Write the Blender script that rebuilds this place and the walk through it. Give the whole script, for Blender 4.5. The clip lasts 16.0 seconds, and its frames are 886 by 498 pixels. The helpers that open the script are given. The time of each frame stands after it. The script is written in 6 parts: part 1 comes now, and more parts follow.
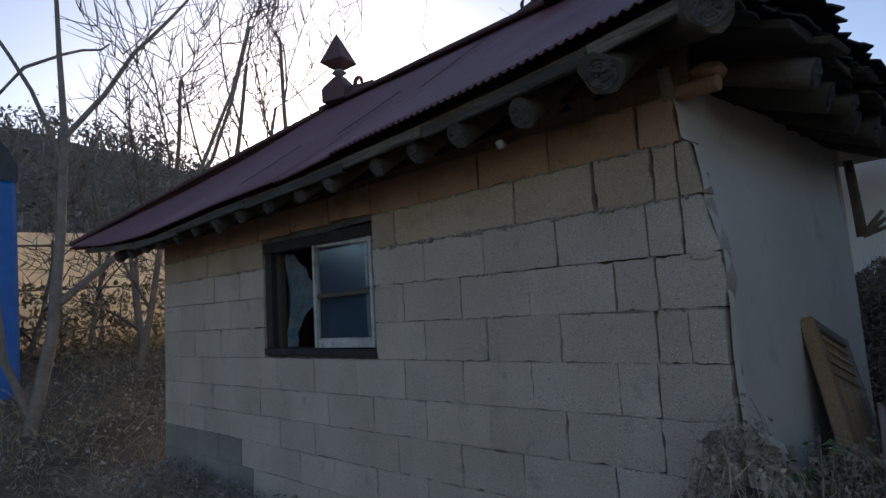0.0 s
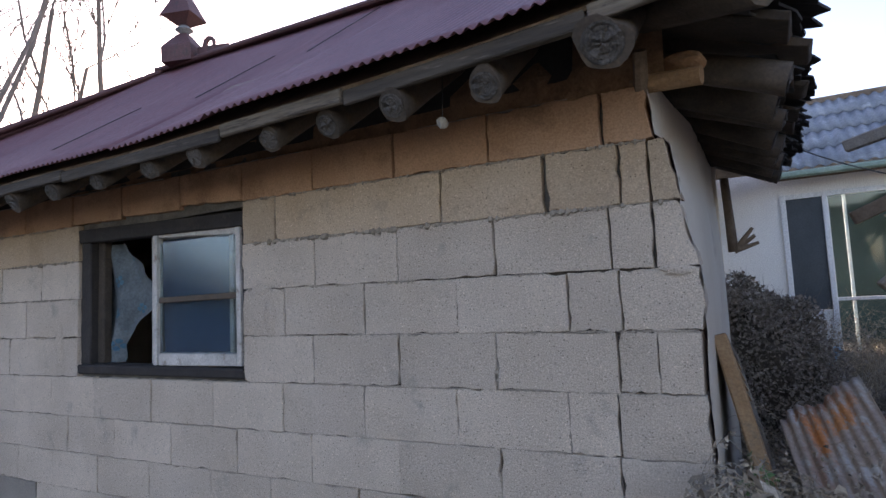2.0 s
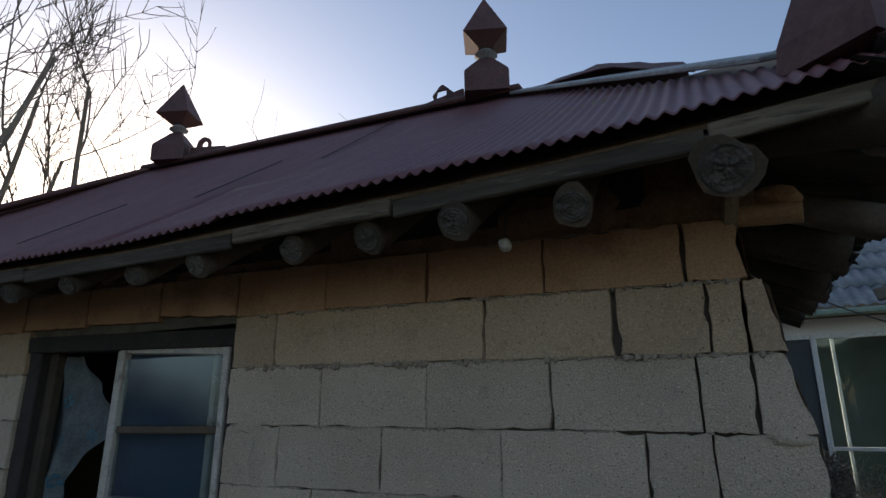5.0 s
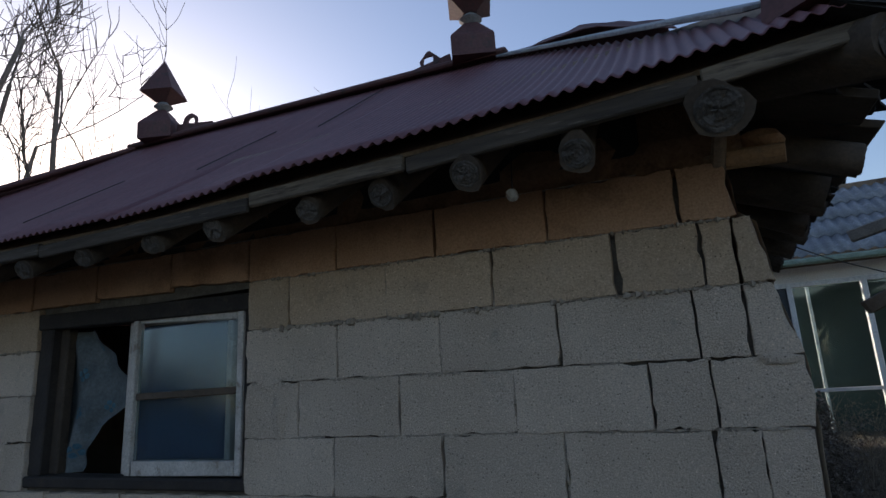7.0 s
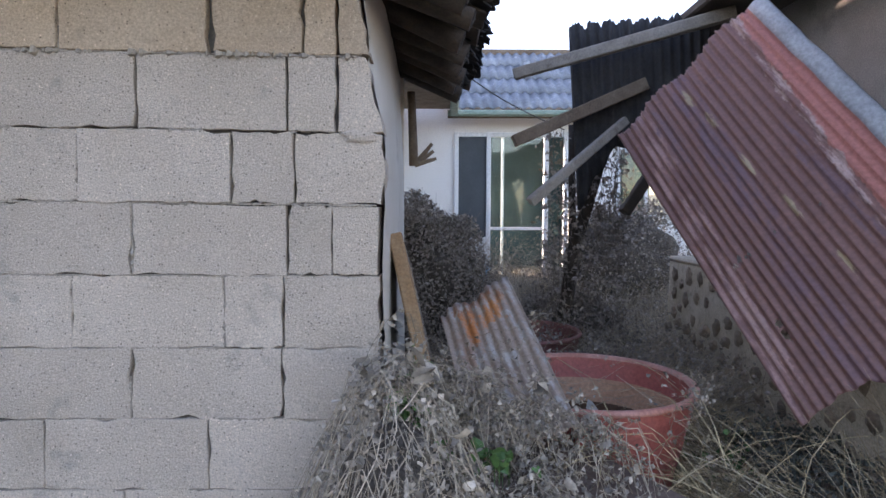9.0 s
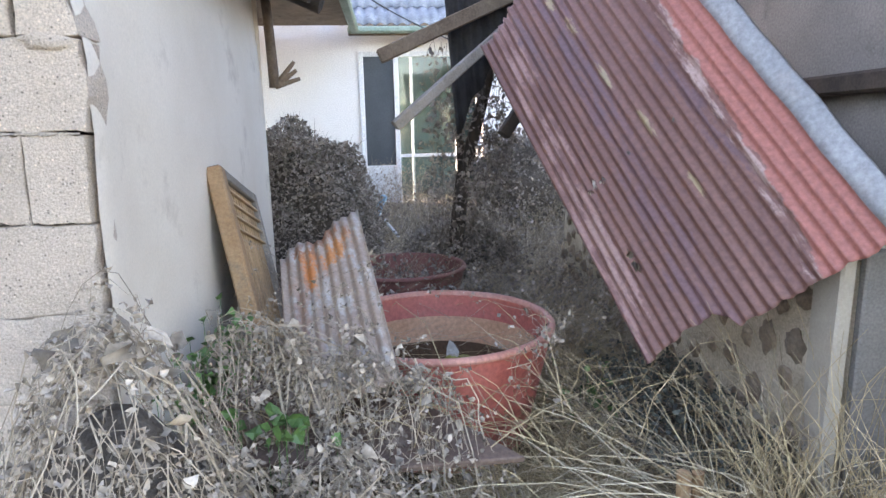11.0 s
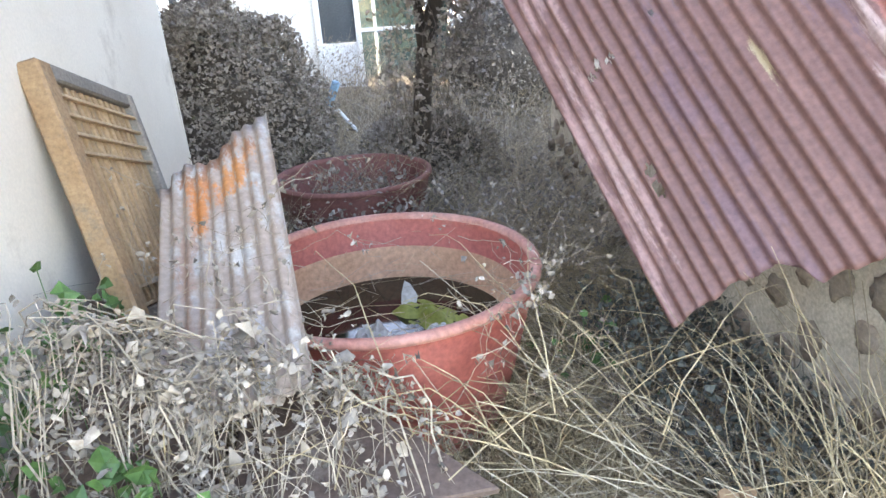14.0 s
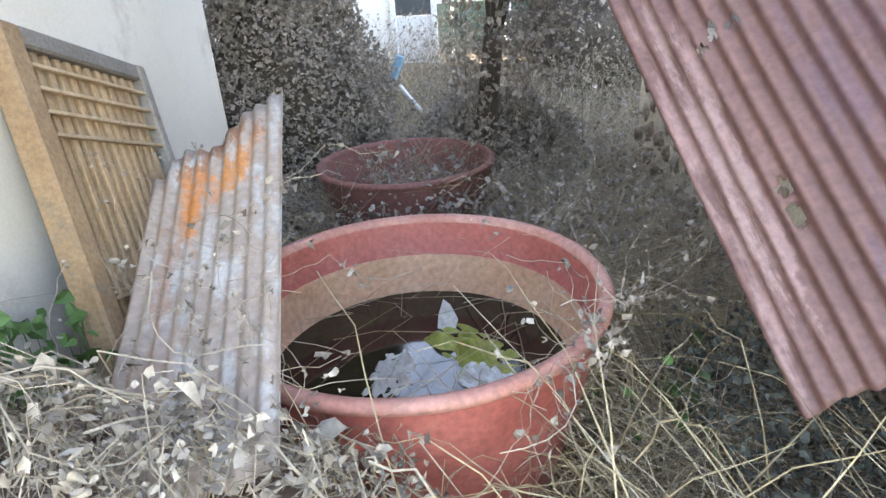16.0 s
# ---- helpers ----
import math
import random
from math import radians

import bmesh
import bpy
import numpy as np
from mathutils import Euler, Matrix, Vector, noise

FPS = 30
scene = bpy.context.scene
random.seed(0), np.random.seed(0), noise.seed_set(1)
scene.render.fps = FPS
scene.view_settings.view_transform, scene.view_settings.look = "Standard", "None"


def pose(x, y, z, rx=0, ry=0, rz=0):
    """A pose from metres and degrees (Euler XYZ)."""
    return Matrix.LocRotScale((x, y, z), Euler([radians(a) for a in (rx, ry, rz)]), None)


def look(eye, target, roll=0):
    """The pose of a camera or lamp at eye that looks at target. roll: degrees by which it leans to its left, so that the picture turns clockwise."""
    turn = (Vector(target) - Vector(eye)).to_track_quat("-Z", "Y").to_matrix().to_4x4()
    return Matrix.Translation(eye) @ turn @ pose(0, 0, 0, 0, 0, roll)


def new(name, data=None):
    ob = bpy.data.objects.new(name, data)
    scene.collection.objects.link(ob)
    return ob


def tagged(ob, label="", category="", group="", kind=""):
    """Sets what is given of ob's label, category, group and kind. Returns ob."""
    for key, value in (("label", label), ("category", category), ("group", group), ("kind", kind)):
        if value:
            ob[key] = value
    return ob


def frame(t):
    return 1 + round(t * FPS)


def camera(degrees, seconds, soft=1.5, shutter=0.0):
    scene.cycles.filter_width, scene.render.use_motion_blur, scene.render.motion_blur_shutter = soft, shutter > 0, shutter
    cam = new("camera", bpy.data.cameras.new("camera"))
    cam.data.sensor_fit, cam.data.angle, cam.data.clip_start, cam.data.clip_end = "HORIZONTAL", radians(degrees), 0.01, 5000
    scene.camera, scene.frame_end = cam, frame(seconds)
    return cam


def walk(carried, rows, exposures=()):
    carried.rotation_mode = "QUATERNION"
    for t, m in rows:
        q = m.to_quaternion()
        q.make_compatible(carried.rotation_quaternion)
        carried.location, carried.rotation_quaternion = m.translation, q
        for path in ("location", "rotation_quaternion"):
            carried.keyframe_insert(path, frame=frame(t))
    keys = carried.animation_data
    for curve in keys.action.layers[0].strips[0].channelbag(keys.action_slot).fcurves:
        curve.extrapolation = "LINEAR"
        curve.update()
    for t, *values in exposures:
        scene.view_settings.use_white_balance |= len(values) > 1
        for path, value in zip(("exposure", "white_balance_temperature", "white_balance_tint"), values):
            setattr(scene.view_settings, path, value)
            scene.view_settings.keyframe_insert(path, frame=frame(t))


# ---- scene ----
cam = camera(73.0, 16.0)
EXPOSURES = [(0, 0.2, 5800, 21), (0.5, 0.7, 6050, 26), (1, 1.25, 6300, 29), (1.5, 1.8, 6250, 31), (2.5, 1.5, 6300, 32), (3.5, 1.15, 6450, 31), (4.2, 0.72, 6500, 24), (6.3, -0.1, 5800, 14), (7, 0.15, 5850, 20), (7.5, 0.8, 6150, 28), (8, 1.7, 6500, 32), (8.5, 2.15, 6350, 32), (9, 2.45, 6420, 32), (9.7, 2.85, 6650, 32), (12.5, 3.88, 6980, 26), (14, 4.15, 7150, 26), (16, 4.08, 7230, 24)]
PATH = [
    (0, (0.82, -2.141, 1.426), (-0.602, -0.745, 1.604), -4.9),
    (0.5, (0.619, -2.255, 1.394), (-0.655, -0.717, 1.513), -4.8),
    (1, (0.465, -2.239, 1.37), (-0.702, -0.615, 1.375), -3.6),
    (1.5, (0.332, -2.071, 1.403), (-0.679, -0.348, 1.506), -2.5),
    (2, (0.22, -1.975, 1.509), (-0.753, -0.232, 1.636), -3.7),
    (2.5, (0.058, -2.021, 1.508), (-0.768, -0.222, 1.795), -5.3),
    (3, (-0.022, -1.921, 1.519), (-0.87, -0.131, 1.798), -3.3),
    (3.5, (-0.071, -1.745, 1.551), (-0.89, 0.043, 1.919), 0.1),
    (4, (-0.055, -1.725, 1.616), (-0.884, 0.038, 2.067), -0.9),
    (4.2, (-0.08, -1.745, 1.613), (-0.899, 0.007, 2.122), -0.6),
    (6.3, (-0.222, -1.915, 1.617), (-1.06, -0.16, 2.083), -3.8),
    (6.5, (-0.225, -1.936, 1.616), (-1.03, -0.165, 2.08), -6.0),
    (7, (-0.232, -1.941, 1.531), (-0.998, -0.141, 1.947), -4.0),
    (7.5, (-0.223, -1.907, 1.438), (-0.955, -0.065, 1.706), -2.0),
    (8, (-0.158, -1.824, 1.375), (-0.613, 0.121, 1.473), -2.3),
    (8.2, (-0.07, -1.719, 1.394), (-0.494, 0.235, 1.4), -1.6),
    (8.5, (-0.004, -1.734, 1.322), (-0.212, 0.255, 1.287), -2.3),
    (9, (0.181, -1.659, 1.314), (0.172, 0.337, 1.185), 0.2),
    (9.5, (0.282, -1.626, 1.289), (0.469, 0.354, 1.08), -1.1),
    (9.7, (0.334, -1.595, 1.258), (0.549, 0.381, 1.04), -0.5),
    (11.8, (0.748, -1.183, 1.327), (0.886, 0.761, 0.879), -1.6),
    (12, (0.765, -1.128, 1.304), (0.941, 0.811, 0.847), -2.1),
    (12.5, (0.91, -0.982, 1.288), (1.128, 0.936, 0.764), -2.5),
    (13, (0.971, -0.909, 1.299), (1.219, 0.962, 0.635), -3.1),
    (13.5, (0.925, -0.812, 1.286), (1.144, 1.033, 0.545), -1.8),
    (14, (0.84, -0.676, 1.278), (1.021, 1.167, 0.524), -3.7),
    (14.5, (0.797, -0.628, 1.236), (0.982, 1.221, 0.498), -4.3),
    (15, (0.858, -0.505, 1.21), (1.005, 1.332, 0.431), -4.2),
    (15.5, (0.916, -0.372, 1.225), (0.899, 1.457, 0.415), -5.8),
    (16, (0.957, -0.282, 1.216), (0.882, 1.549, 0.413), -3.9),
]
walk(cam, [(t, look(eye, target, roll)) for t, eye, target, roll in PATH], EXPOSURES)

# ---- world and sun ----
SUN_AZ, SUN_EL = radians(55), radians(13)          # azimuth to the left of +y
SUN_DIR = Vector((-math.sin(SUN_AZ) * math.cos(SUN_EL), math.cos(SUN_AZ) * math.cos(SUN_EL), math.sin(SUN_EL)))
world = bpy.data.worlds.new("sky")
scene.world = world
world.use_nodes = True
wn = world.node_tree.nodes
wn.clear()
sky = wn.new("ShaderNodeTexSky")
sky.sky_type = "NISHITA"
sky.sun_disc = False
sky.sun_elevation = SUN_EL
sky.sun_rotation = -SUN_AZ
sky.air_density, sky.dust_density, sky.ozone_density = 1.0, 0.9, 1.0
wbg = wn.new("ShaderNodeBackground")
wbg.inputs["Strength"].default_value = 0.15
wout = wn.new("ShaderNodeOutputWorld")
world.node_tree.links.new(sky.outputs[0], wbg.inputs["Color"])
world.node_tree.links.new(wbg.outputs[0], wout.inputs["Surface"])
sun = new("sun", bpy.data.lights.new("sun", "SUN"))
sun.data.energy, sun.data.angle, sun.data.color = 3.2, radians(0.6), (1.0, 0.82, 0.62)
sun.matrix_world = look(SUN_DIR * 40, (0, 0, 0))

# ---- materials ----
def mat(name, c1, c2, rough=0.85, metal=0.0, coarse=3.0, fine=60.0, bump=0.25, bscale=90.0, c3=None, spot=None, per=None, dist=0.004, grain=(0.78, 1.2), stretch=None, speck=0.0):
    """A surface of two blended tones, fine grain, optional third tone in patches and random shift per object or island."""
    m = bpy.data.materials.new(name)
    m.use_nodes = True
    nt = m.node_tree
    n, l = nt.nodes, nt.links
    b = n["Principled BSDF"]
    b.inputs["Roughness"].default_value = rough
    b.inputs["Metallic"].default_value = metal
    co = n.new("ShaderNodeTexCoord")
    vec = co.outputs["Object"]
    if stretch:
        mp = n.new("ShaderNodeMapping")
        mp.inputs["Scale"].default_value = stretch
        l.new(vec, mp.inputs["Vector"])
        vec = mp.outputs[0]
    def noise_tex(scale, detail=5.0, rgh=0.6):
        t = n.new("ShaderNodeTexNoise")
        t.inputs["Scale"].default_value, t.inputs["Detail"].default_value, t.inputs["Roughness"].default_value = scale, detail, rgh
        l.new(vec, t.inputs["Vector"])
        return t.outputs["Fac"]
    def ramp(fac, lo, hi):
        r = n.new("ShaderNodeMapRange")
        r.inputs["From Min"].default_value, r.inputs["From Max"].default_value = lo, hi
        l.new(fac, r.inputs["Value"])
        return r.outputs["Result"]
    def mix(fac, a, bcol, kind="MIX"):
        x = n.new("ShaderNodeMix")
        x.data_type, x.blend_type = "RGBA", kind
        for sock, v in ((x.inputs["Factor"], fac), (x.inputs["A"], a), (x.inputs["B"], bcol)):
            if isinstance(v, tuple):
                sock.default_value = (*v, 1)
            elif isinstance(v, float):
                sock.default_value = v
            else:
                l.new(v, sock)
        return x.outputs["Result"]
    col = mix(ramp(noise_tex(coarse), 0.35, 0.65), c1, c2)
    if c3:
        lo, hi = spot or (0.55, 0.68)
        col = mix(ramp(noise_tex(coarse * 1.7 + 0.3, 8.0, 0.7), lo, hi), col, c3)
    if speck:
        # pale aggregate grains and small dark pits
        vo = n.new("ShaderNodeTexVoronoi")
        vo.inputs["Scale"].default_value = speck
        l.new(vec, vo.inputs["Vector"])
        sp = n.new("ShaderNodeSeparateColor")
        l.new(vo.outputs["Color"], sp.inputs[0])
        dot = ramp(vo.outputs["Distance"], 0.46, 0.18)
        for lo, hi, tone in ((0.91, 0.95, tuple(min(0.9, q * 1.3) for q in c2)), (0.085, 0.05, tuple(q * 0.42 for q in c1))):
            mk = n.new("ShaderNodeMath")
            mk.operation = "MULTIPLY"
            l.new(ramp(sp.outputs["Red"], lo, hi), mk.inputs[0])
            l.new(dot, mk.inputs[1])
            col = mix(mk.outputs[0], col, tone)
    g = ramp(noise_tex(fine, 3.0), 0.3, 0.7)
    hv = n.new("ShaderNodeHueSaturation")
    gv = n.new("ShaderNodeMapRange")
    gv.inputs["To Min"].default_value, gv.inputs["To Max"].default_value = grain
    l.new(g, gv.inputs["Value"])
    val = gv.outputs["Result"]
    if per:
        src = n.new("ShaderNodeObjectInfo").outputs["Random"] if per[0] == "object" else n.new("ShaderNodeNewGeometry").outputs["Random Per Island"]
        pr = n.new("ShaderNodeMapRange")
        pr.inputs["To Min"].default_value, pr.inputs["To Max"].default_value = 1 - per[1], 1 + per[1]
        l.new(src, pr.inputs["Value"])
        mm = n.new("ShaderNodeMath")
        mm.operation = "MULTIPLY"
        l.new(val, mm.inputs[0])
        l.new(pr.outputs["Result"], mm.inputs[1])
        val = mm.outputs[0]
    l.new(val, hv.inputs["Value"])
    l.new(col, hv.inputs["Color"])
    l.new(hv.outputs["Color"], b.inputs["Base Color"])
    if bump:
        bp = n.new("ShaderNodeBump")
        bp.inputs["Strength"].default_value, bp.inputs["Distance"].default_value = bump, dist
        l.new(noise_tex(bscale, 6.0, 0.65), bp.inputs["Height"])
        l.new(bp.outputs["Normal"], b.inputs["Normal"])
    return m


def uv_sheet(name, base, bands, rust, rust_amt, streak=7.0, metal=0.0, rough=0.6, patches=(), slant=0.0):
    """Painted corrugated metal: tones by bands across the sheet (second UV axis, in metres), rust and streaks along it."""
    m = bpy.data.materials.new(name)
    m.use_nodes = True
    nt = m.node_tree
    n, l = nt.nodes, nt.links
    b = n["Principled BSDF"]
    b.inputs["Roughness"].default_value, b.inputs["Metallic"].default_value = rough, metal
    uv = n.new("ShaderNodeUVMap")
    mp = n.new("ShaderNodeMapping")
    mp.inputs["Scale"].default_value = (1.2, streak, 1)
    l.new(uv.outputs[0], mp.inputs["Vector"])
    def noise_tex(vec, scale, detail=6.0, rgh=0.65):
        t = n.new("ShaderNodeTexNoise")
        t.inputs["Scale"].default_value, t.inputs["Detail"].default_value, t.inputs["Roughness"].default_value = scale, detail, rgh
        l.new(vec, t.inputs["Vector"])
        return t.outputs["Fac"]
    def step(v, lo, hi):
        r = n.new("ShaderNodeMapRange")
        r.inputs["From Min"].default_value, r.inputs["From Max"].default_value = lo, hi
        l.new(v, r.inputs["Value"])
        return r.outputs["Result"]
    def mix(fac, a, c):
        x = n.new("ShaderNodeMix")
        x.data_type = "RGBA"
        l.new(fac, x.inputs["Factor"])
        for s, v in ((x.inputs["A"], a), (x.inputs["B"], c)):
            if isinstance(v, tuple):
                s.default_value = (*v, 1)
            else:
                l.new(v, s)
        return x.outputs["Result"]
    sep = n.new("ShaderNodeSeparateXYZ")
    l.new(uv.outputs[0], sep.inputs[0])
    wob = n.new("ShaderNodeMath")
    wob.operation = "MULTIPLY_ADD"
    l.new(noise_tex(uv.outputs[0], 7.0), wob.inputs[0])
    wob.inputs[1].default_value = 0.11
    tilt = n.new("ShaderNodeMath")
    tilt.operation = "MULTIPLY_ADD"
    l.new(sep.outputs["X"], tilt.inputs[0])
    tilt.inputs[1].default_value = slant
    l.new(sep.outputs["Y"], tilt.inputs[2])
    l.new(tilt.outputs[0], wob.inputs[2])
    v = wob.outputs[0]
    col = mix(step(noise_tex(mp.outputs[0], 1.6), 0.3, 0.7), base[0], base[1])
    for lo, hi, tone, amount in bands:
        a = step(v, lo + 0.055, lo + 0.063)
        z = step(v, hi + 0.063, hi + 0.055)
        mu = n.new("ShaderNodeMath")
        mu.operation = "MULTIPLY"
        l.new(a, mu.inputs[0])
        l.new(z, mu.inputs[1])
        m2 = n.new("ShaderNodeMath")
        m2.operation = "MULTIPLY"
        l.new(mu.outputs[0], m2.inputs[0])
        l.new(step(noise_tex(mp.outputs[0], 4.0), 0.62 - amount * 0.4, 0.72 - amount * 0.4), m2.inputs[1])
        col = mix(m2.outputs[0], col, tone)
    col = mix(step(noise_tex(uv.outputs[0], 5.0, 8.0, 0.7), 0.72 - rust_amt, 0.8 - rust_amt), col, rust)
    for pu, pv, ru, rv, tone in patches:
        su = n.new("ShaderNodeVectorMath")
        su.operation = "SUBTRACT"
        l.new(uv.outputs[0], su.inputs[0])
        su.inputs[1].default_value = (pu, pv, 0)
        sc = n.new("ShaderNodeVectorMath")
        sc.operation = "MULTIPLY"
        l.new(su.outputs[0], sc.inputs[0])
        sc.inputs[1].default_value = (1 / ru, 1 / rv, 0)
        ln = n.new("ShaderNodeVectorMath")
        ln.operation = "LENGTH"
        l.new(sc.outputs[0], ln.inputs[0])
        ad = n.new("ShaderNodeMath")
        ad.operation = "MULTIPLY_ADD"
        l.new(noise_tex(mp.outputs[0], 7.0, 8.0, 0.75), ad.inputs[0])
        ad.inputs[1].default_value = 4.5
        l.new(ln.outputs["Value"], ad.inputs[2])
        col = mix(step(ad.outputs[0], 2.9, 2.5), col, tone)
    gr = n.new("ShaderNodeHueSaturation")
    l.new(col, gr.inputs["Color"])
    gm = n.new("ShaderNodeMapRange")
    gm.inputs["From Min"].default_value, gm.inputs["From Max"].default_value = 0.3, 0.7
    gm.inputs["To Min"].default_value, gm.inputs["To Max"].default_value = 0.78, 1.25
    l.new(noise_tex(uv.outputs[0], 55.0, 4.0), gm.inputs["Value"])
    l.new(gm.outputs["Result"], gr.inputs["Value"])
    l.new(gr.outputs["Color"], b.inputs["Base Color"])
    bp = n.new("ShaderNodeBump")
    bp.inputs["Strength"].default_value, bp.inputs["Distance"].default_value = 0.25, 0.002
    l.new(noise_tex(uv.outputs[0], 40.0), bp.inputs["Height"])
    l.new(bp.outputs["Normal"], b.inputs["Normal"])
    return m


def glass(name, tint=(0.8, 0.9, 0.92), rough=0.03):
    m = bpy.data.materials.new(name)
    m.use_nodes = True
    b = m.node_tree.nodes["Principled BSDF"]
    b.inputs["Base Color"].default_value = (*tint, 1)
    b.inputs["Roughness"].default_value = rough
    b.inputs["Transmission Weight"].default_value = 1.0
    b.inputs["IOR"].default_value = 1.45
    return m


M_BLOCK = mat("cement_block", (0.495, 0.408, 0.315), (0.595, 0.495, 0.39), 0.95, coarse=2.2, fine=210, bump=1.0, bscale=150, c3=(0.28, 0.255, 0.21), spot=(0.58, 0.75), per=("object", 0.08), dist=0.011, grain=(0.76, 1.24), speck=135)
M_BLOCK_CLAY = mat("clay_stained_block", (0.385, 0.22, 0.122), (0.455, 0.28, 0.168), 0.95, coarse=2.5, fine=140, bump=0.7, bscale=120, c3=(0.22, 0.125, 0.07), spot=(0.52, 0.72), per=("object", 0.08), dist=0.005)
M_BLOCK_WARM = mat("weathered_warm_block", (0.43, 0.315, 0.205), (0.49, 0.375, 0.26), 0.95, coarse=2.2, fine=150, bump=0.7, bscale=130, c3=(0.32, 0.25, 0.18), spot=(0.58, 0.74), per=("object", 0.10), dist=0.012, grain=(0.78, 1.22), speck=135)
M_BLOCK_DAMP = mat("damp_dark_block", (0.215, 0.185, 0.15), (0.275, 0.24, 0.198), 0.95, coarse=2.2, fine=150, bump=0.5, bscale=130, per=("object", 0.08), dist=0.005)
M_MORTAR = mat("mortar", (0.085, 0.075, 0.062), (0.16, 0.142, 0.118), 1.0, coarse=9, fine=120, bump=0.8, bscale=70, dist=0.01)
M_MORTAR_PALE = mat("pale_mortar", (0.26, 0.215, 0.168), (0.38, 0.32, 0.25), 1.0, coarse=6, fine=150, bump=0.8, bscale=90, c3=(0.22, 0.195, 0.16), dist=0.006)
M_PLASTER = mat("cement_plaster", (0.68, 0.60, 0.485), (0.75, 0.68, 0.57), 0.95, coarse=1.4, fine=120, bump=0.2, bscale=30, c3=(0.47, 0.39, 0.30), spot=(0.58, 0.78), grain=(0.94, 1.05))
# plaster darkened in colour for the shade under the outbuilding's deep eave
M_PLASTER_SHADE = mat("shade_darkened_plaster", (0.175, 0.162, 0.14), (0.25, 0.232, 0.205), 0.95, coarse=2.0, fine=120, bump=0.2, bscale=40, c3=(0.14, 0.13, 0.115))
M_PLASTER_GREY = mat("grey_plaster", (0.38, 0.335, 0.26), (0.46, 0.41, 0.325), 0.95, coarse=4.0, fine=120, bump=0.2, bscale=40, c3=(0.30, 0.26, 0.20), grain=(0.92, 1.07))
M_WHITE = mat("whitewash", (0.78, 0.75, 0.69), (0.84, 0.82, 0.78), 0.9, coarse=0.9, fine=80, bump=0.15, bscale=30, c3=(0.62, 0.55, 0.43), spot=(0.62, 0.8))
M_OLD_WOOD = mat("weathered_timber", (0.15, 0.105, 0.07), (0.24, 0.18, 0.125), 0.9, coarse=5, fine=90, bump=0.6, bscale=45, c3=(0.09, 0.065, 0.045), per=("object", 0.2))
# dark timber whose tone includes the gloom under the eaves
M_DARK_WOOD = mat("shade_darkened_timber", (0.050, 0.038, 0.028), (0.094, 0.071, 0.052), 0.9, coarse=6, fine=90, bump=0.6, bscale=45, c3=(0.10, 0.07, 0.045), per=("object", 0.3))
M_GREY_WOOD = mat("grey_board", (0.23, 0.195, 0.155), (0.33, 0.29, 0.24), 0.9, coarse=6, fine=110, bump=0.6, bscale=60, c3=(0.17, 0.13, 0.10), per=("object", 0.18))
M_ORANGE_WOOD = mat("varnished_lattice_wood", (0.30, 0.175, 0.085), (0.40, 0.255, 0.135), 0.8, coarse=7, fine=90, bump=0.4, bscale=60, c3=(0.25, 0.185, 0.12), per=("object", 0.12))
M_FASCIA = mat("split_grey_fascia", (0.09, 0.070, 0.050), (0.185, 0.15, 0.11), 0.9, coarse=22, fine=120, bump=0.9, bscale=60, c3=(0.055, 0.042, 0.032), spot=(0.52, 0.62), per=("object", 0.25), dist=0.008, stretch=(0.10, 1, 1))
# darker fascia copy: eave shade put into the wood colour
M_FASCIA_DARK = mat("shade_darkened_fascia", (0.045, 0.036, 0.028), (0.095, 0.076, 0.057), 0.9, coarse=22, fine=120, bump=0.9, bscale=60, c3=(0.17, 0.14, 0.11), spot=(0.58, 0.66), per=("object", 0.25), dist=0.008, stretch=(0.10, 1, 1))
M_CLAY_DARK = mat("dark_brown_clay", (0.20, 0.12, 0.068), (0.30, 0.18, 0.10), 1.0, coarse=14, fine=90, bump=0.9, bscale=40, dist=0.01)
# lighter than the near twigs: distance haze put into the colour
M_SCRUB = mat("hazy_far_scrub", (0.19, 0.16, 0.125), (0.27, 0.23, 0.185), 1.0, coarse=0.3, bump=0, per=("island", 0.3))
M_CLAY = mat("clay_lump", (0.36, 0.20, 0.10), (0.44, 0.27, 0.15), 1.0, coarse=14, fine=90, bump=0.9, bscale=40, dist=0.01)
M_PAINT_GREY = mat("peeling_white_frame", (0.38, 0.35, 0.31), (0.52, 0.49, 0.45), 0.7, coarse=9, fine=120, bump=0.4, bscale=70, c3=(0.25, 0.21, 0.17), spot=(0.56, 0.66))
M_CURTAIN = mat("torn_curtain", (0.075, 0.092, 0.10), (0.13, 0.148, 0.155), 0.95, coarse=7, fine=70, bump=0.2, bscale=30, c3=(0.11, 0.15, 0.165), spot=(0.58, 0.70))
M_CURTAIN_FLOWER = mat("blue_flower_print", (0.04, 0.10, 0.145), (0.075, 0.155, 0.20), 0.95, coarse=20, bump=0.1)
# interior gloom of the shed put into a near-black colour
M_DARK = mat("near_black_room_shade", (0.03, 0.028, 0.026), (0.045, 0.04, 0.036), 1.0, bump=0)
M_SLATE = mat("slate_roofing", (0.205, 0.215, 0.225), (0.30, 0.31, 0.32), 0.85, coarse=3, fine=50, bump=0.5, bscale=25, c3=(0.42, 0.43, 0.44), spot=(0.55, 0.7), per=("object", 0.1))
M_ALU = mat("white_aluminium", (0.70, 0.70, 0.68), (0.76, 0.76, 0.74), 0.5, bump=0.05)
M_DOOR_DARK = mat("dark_screen_panel", (0.045, 0.055, 0.06), (0.07, 0.08, 0.085), 0.6, coarse=2, bump=0.05)
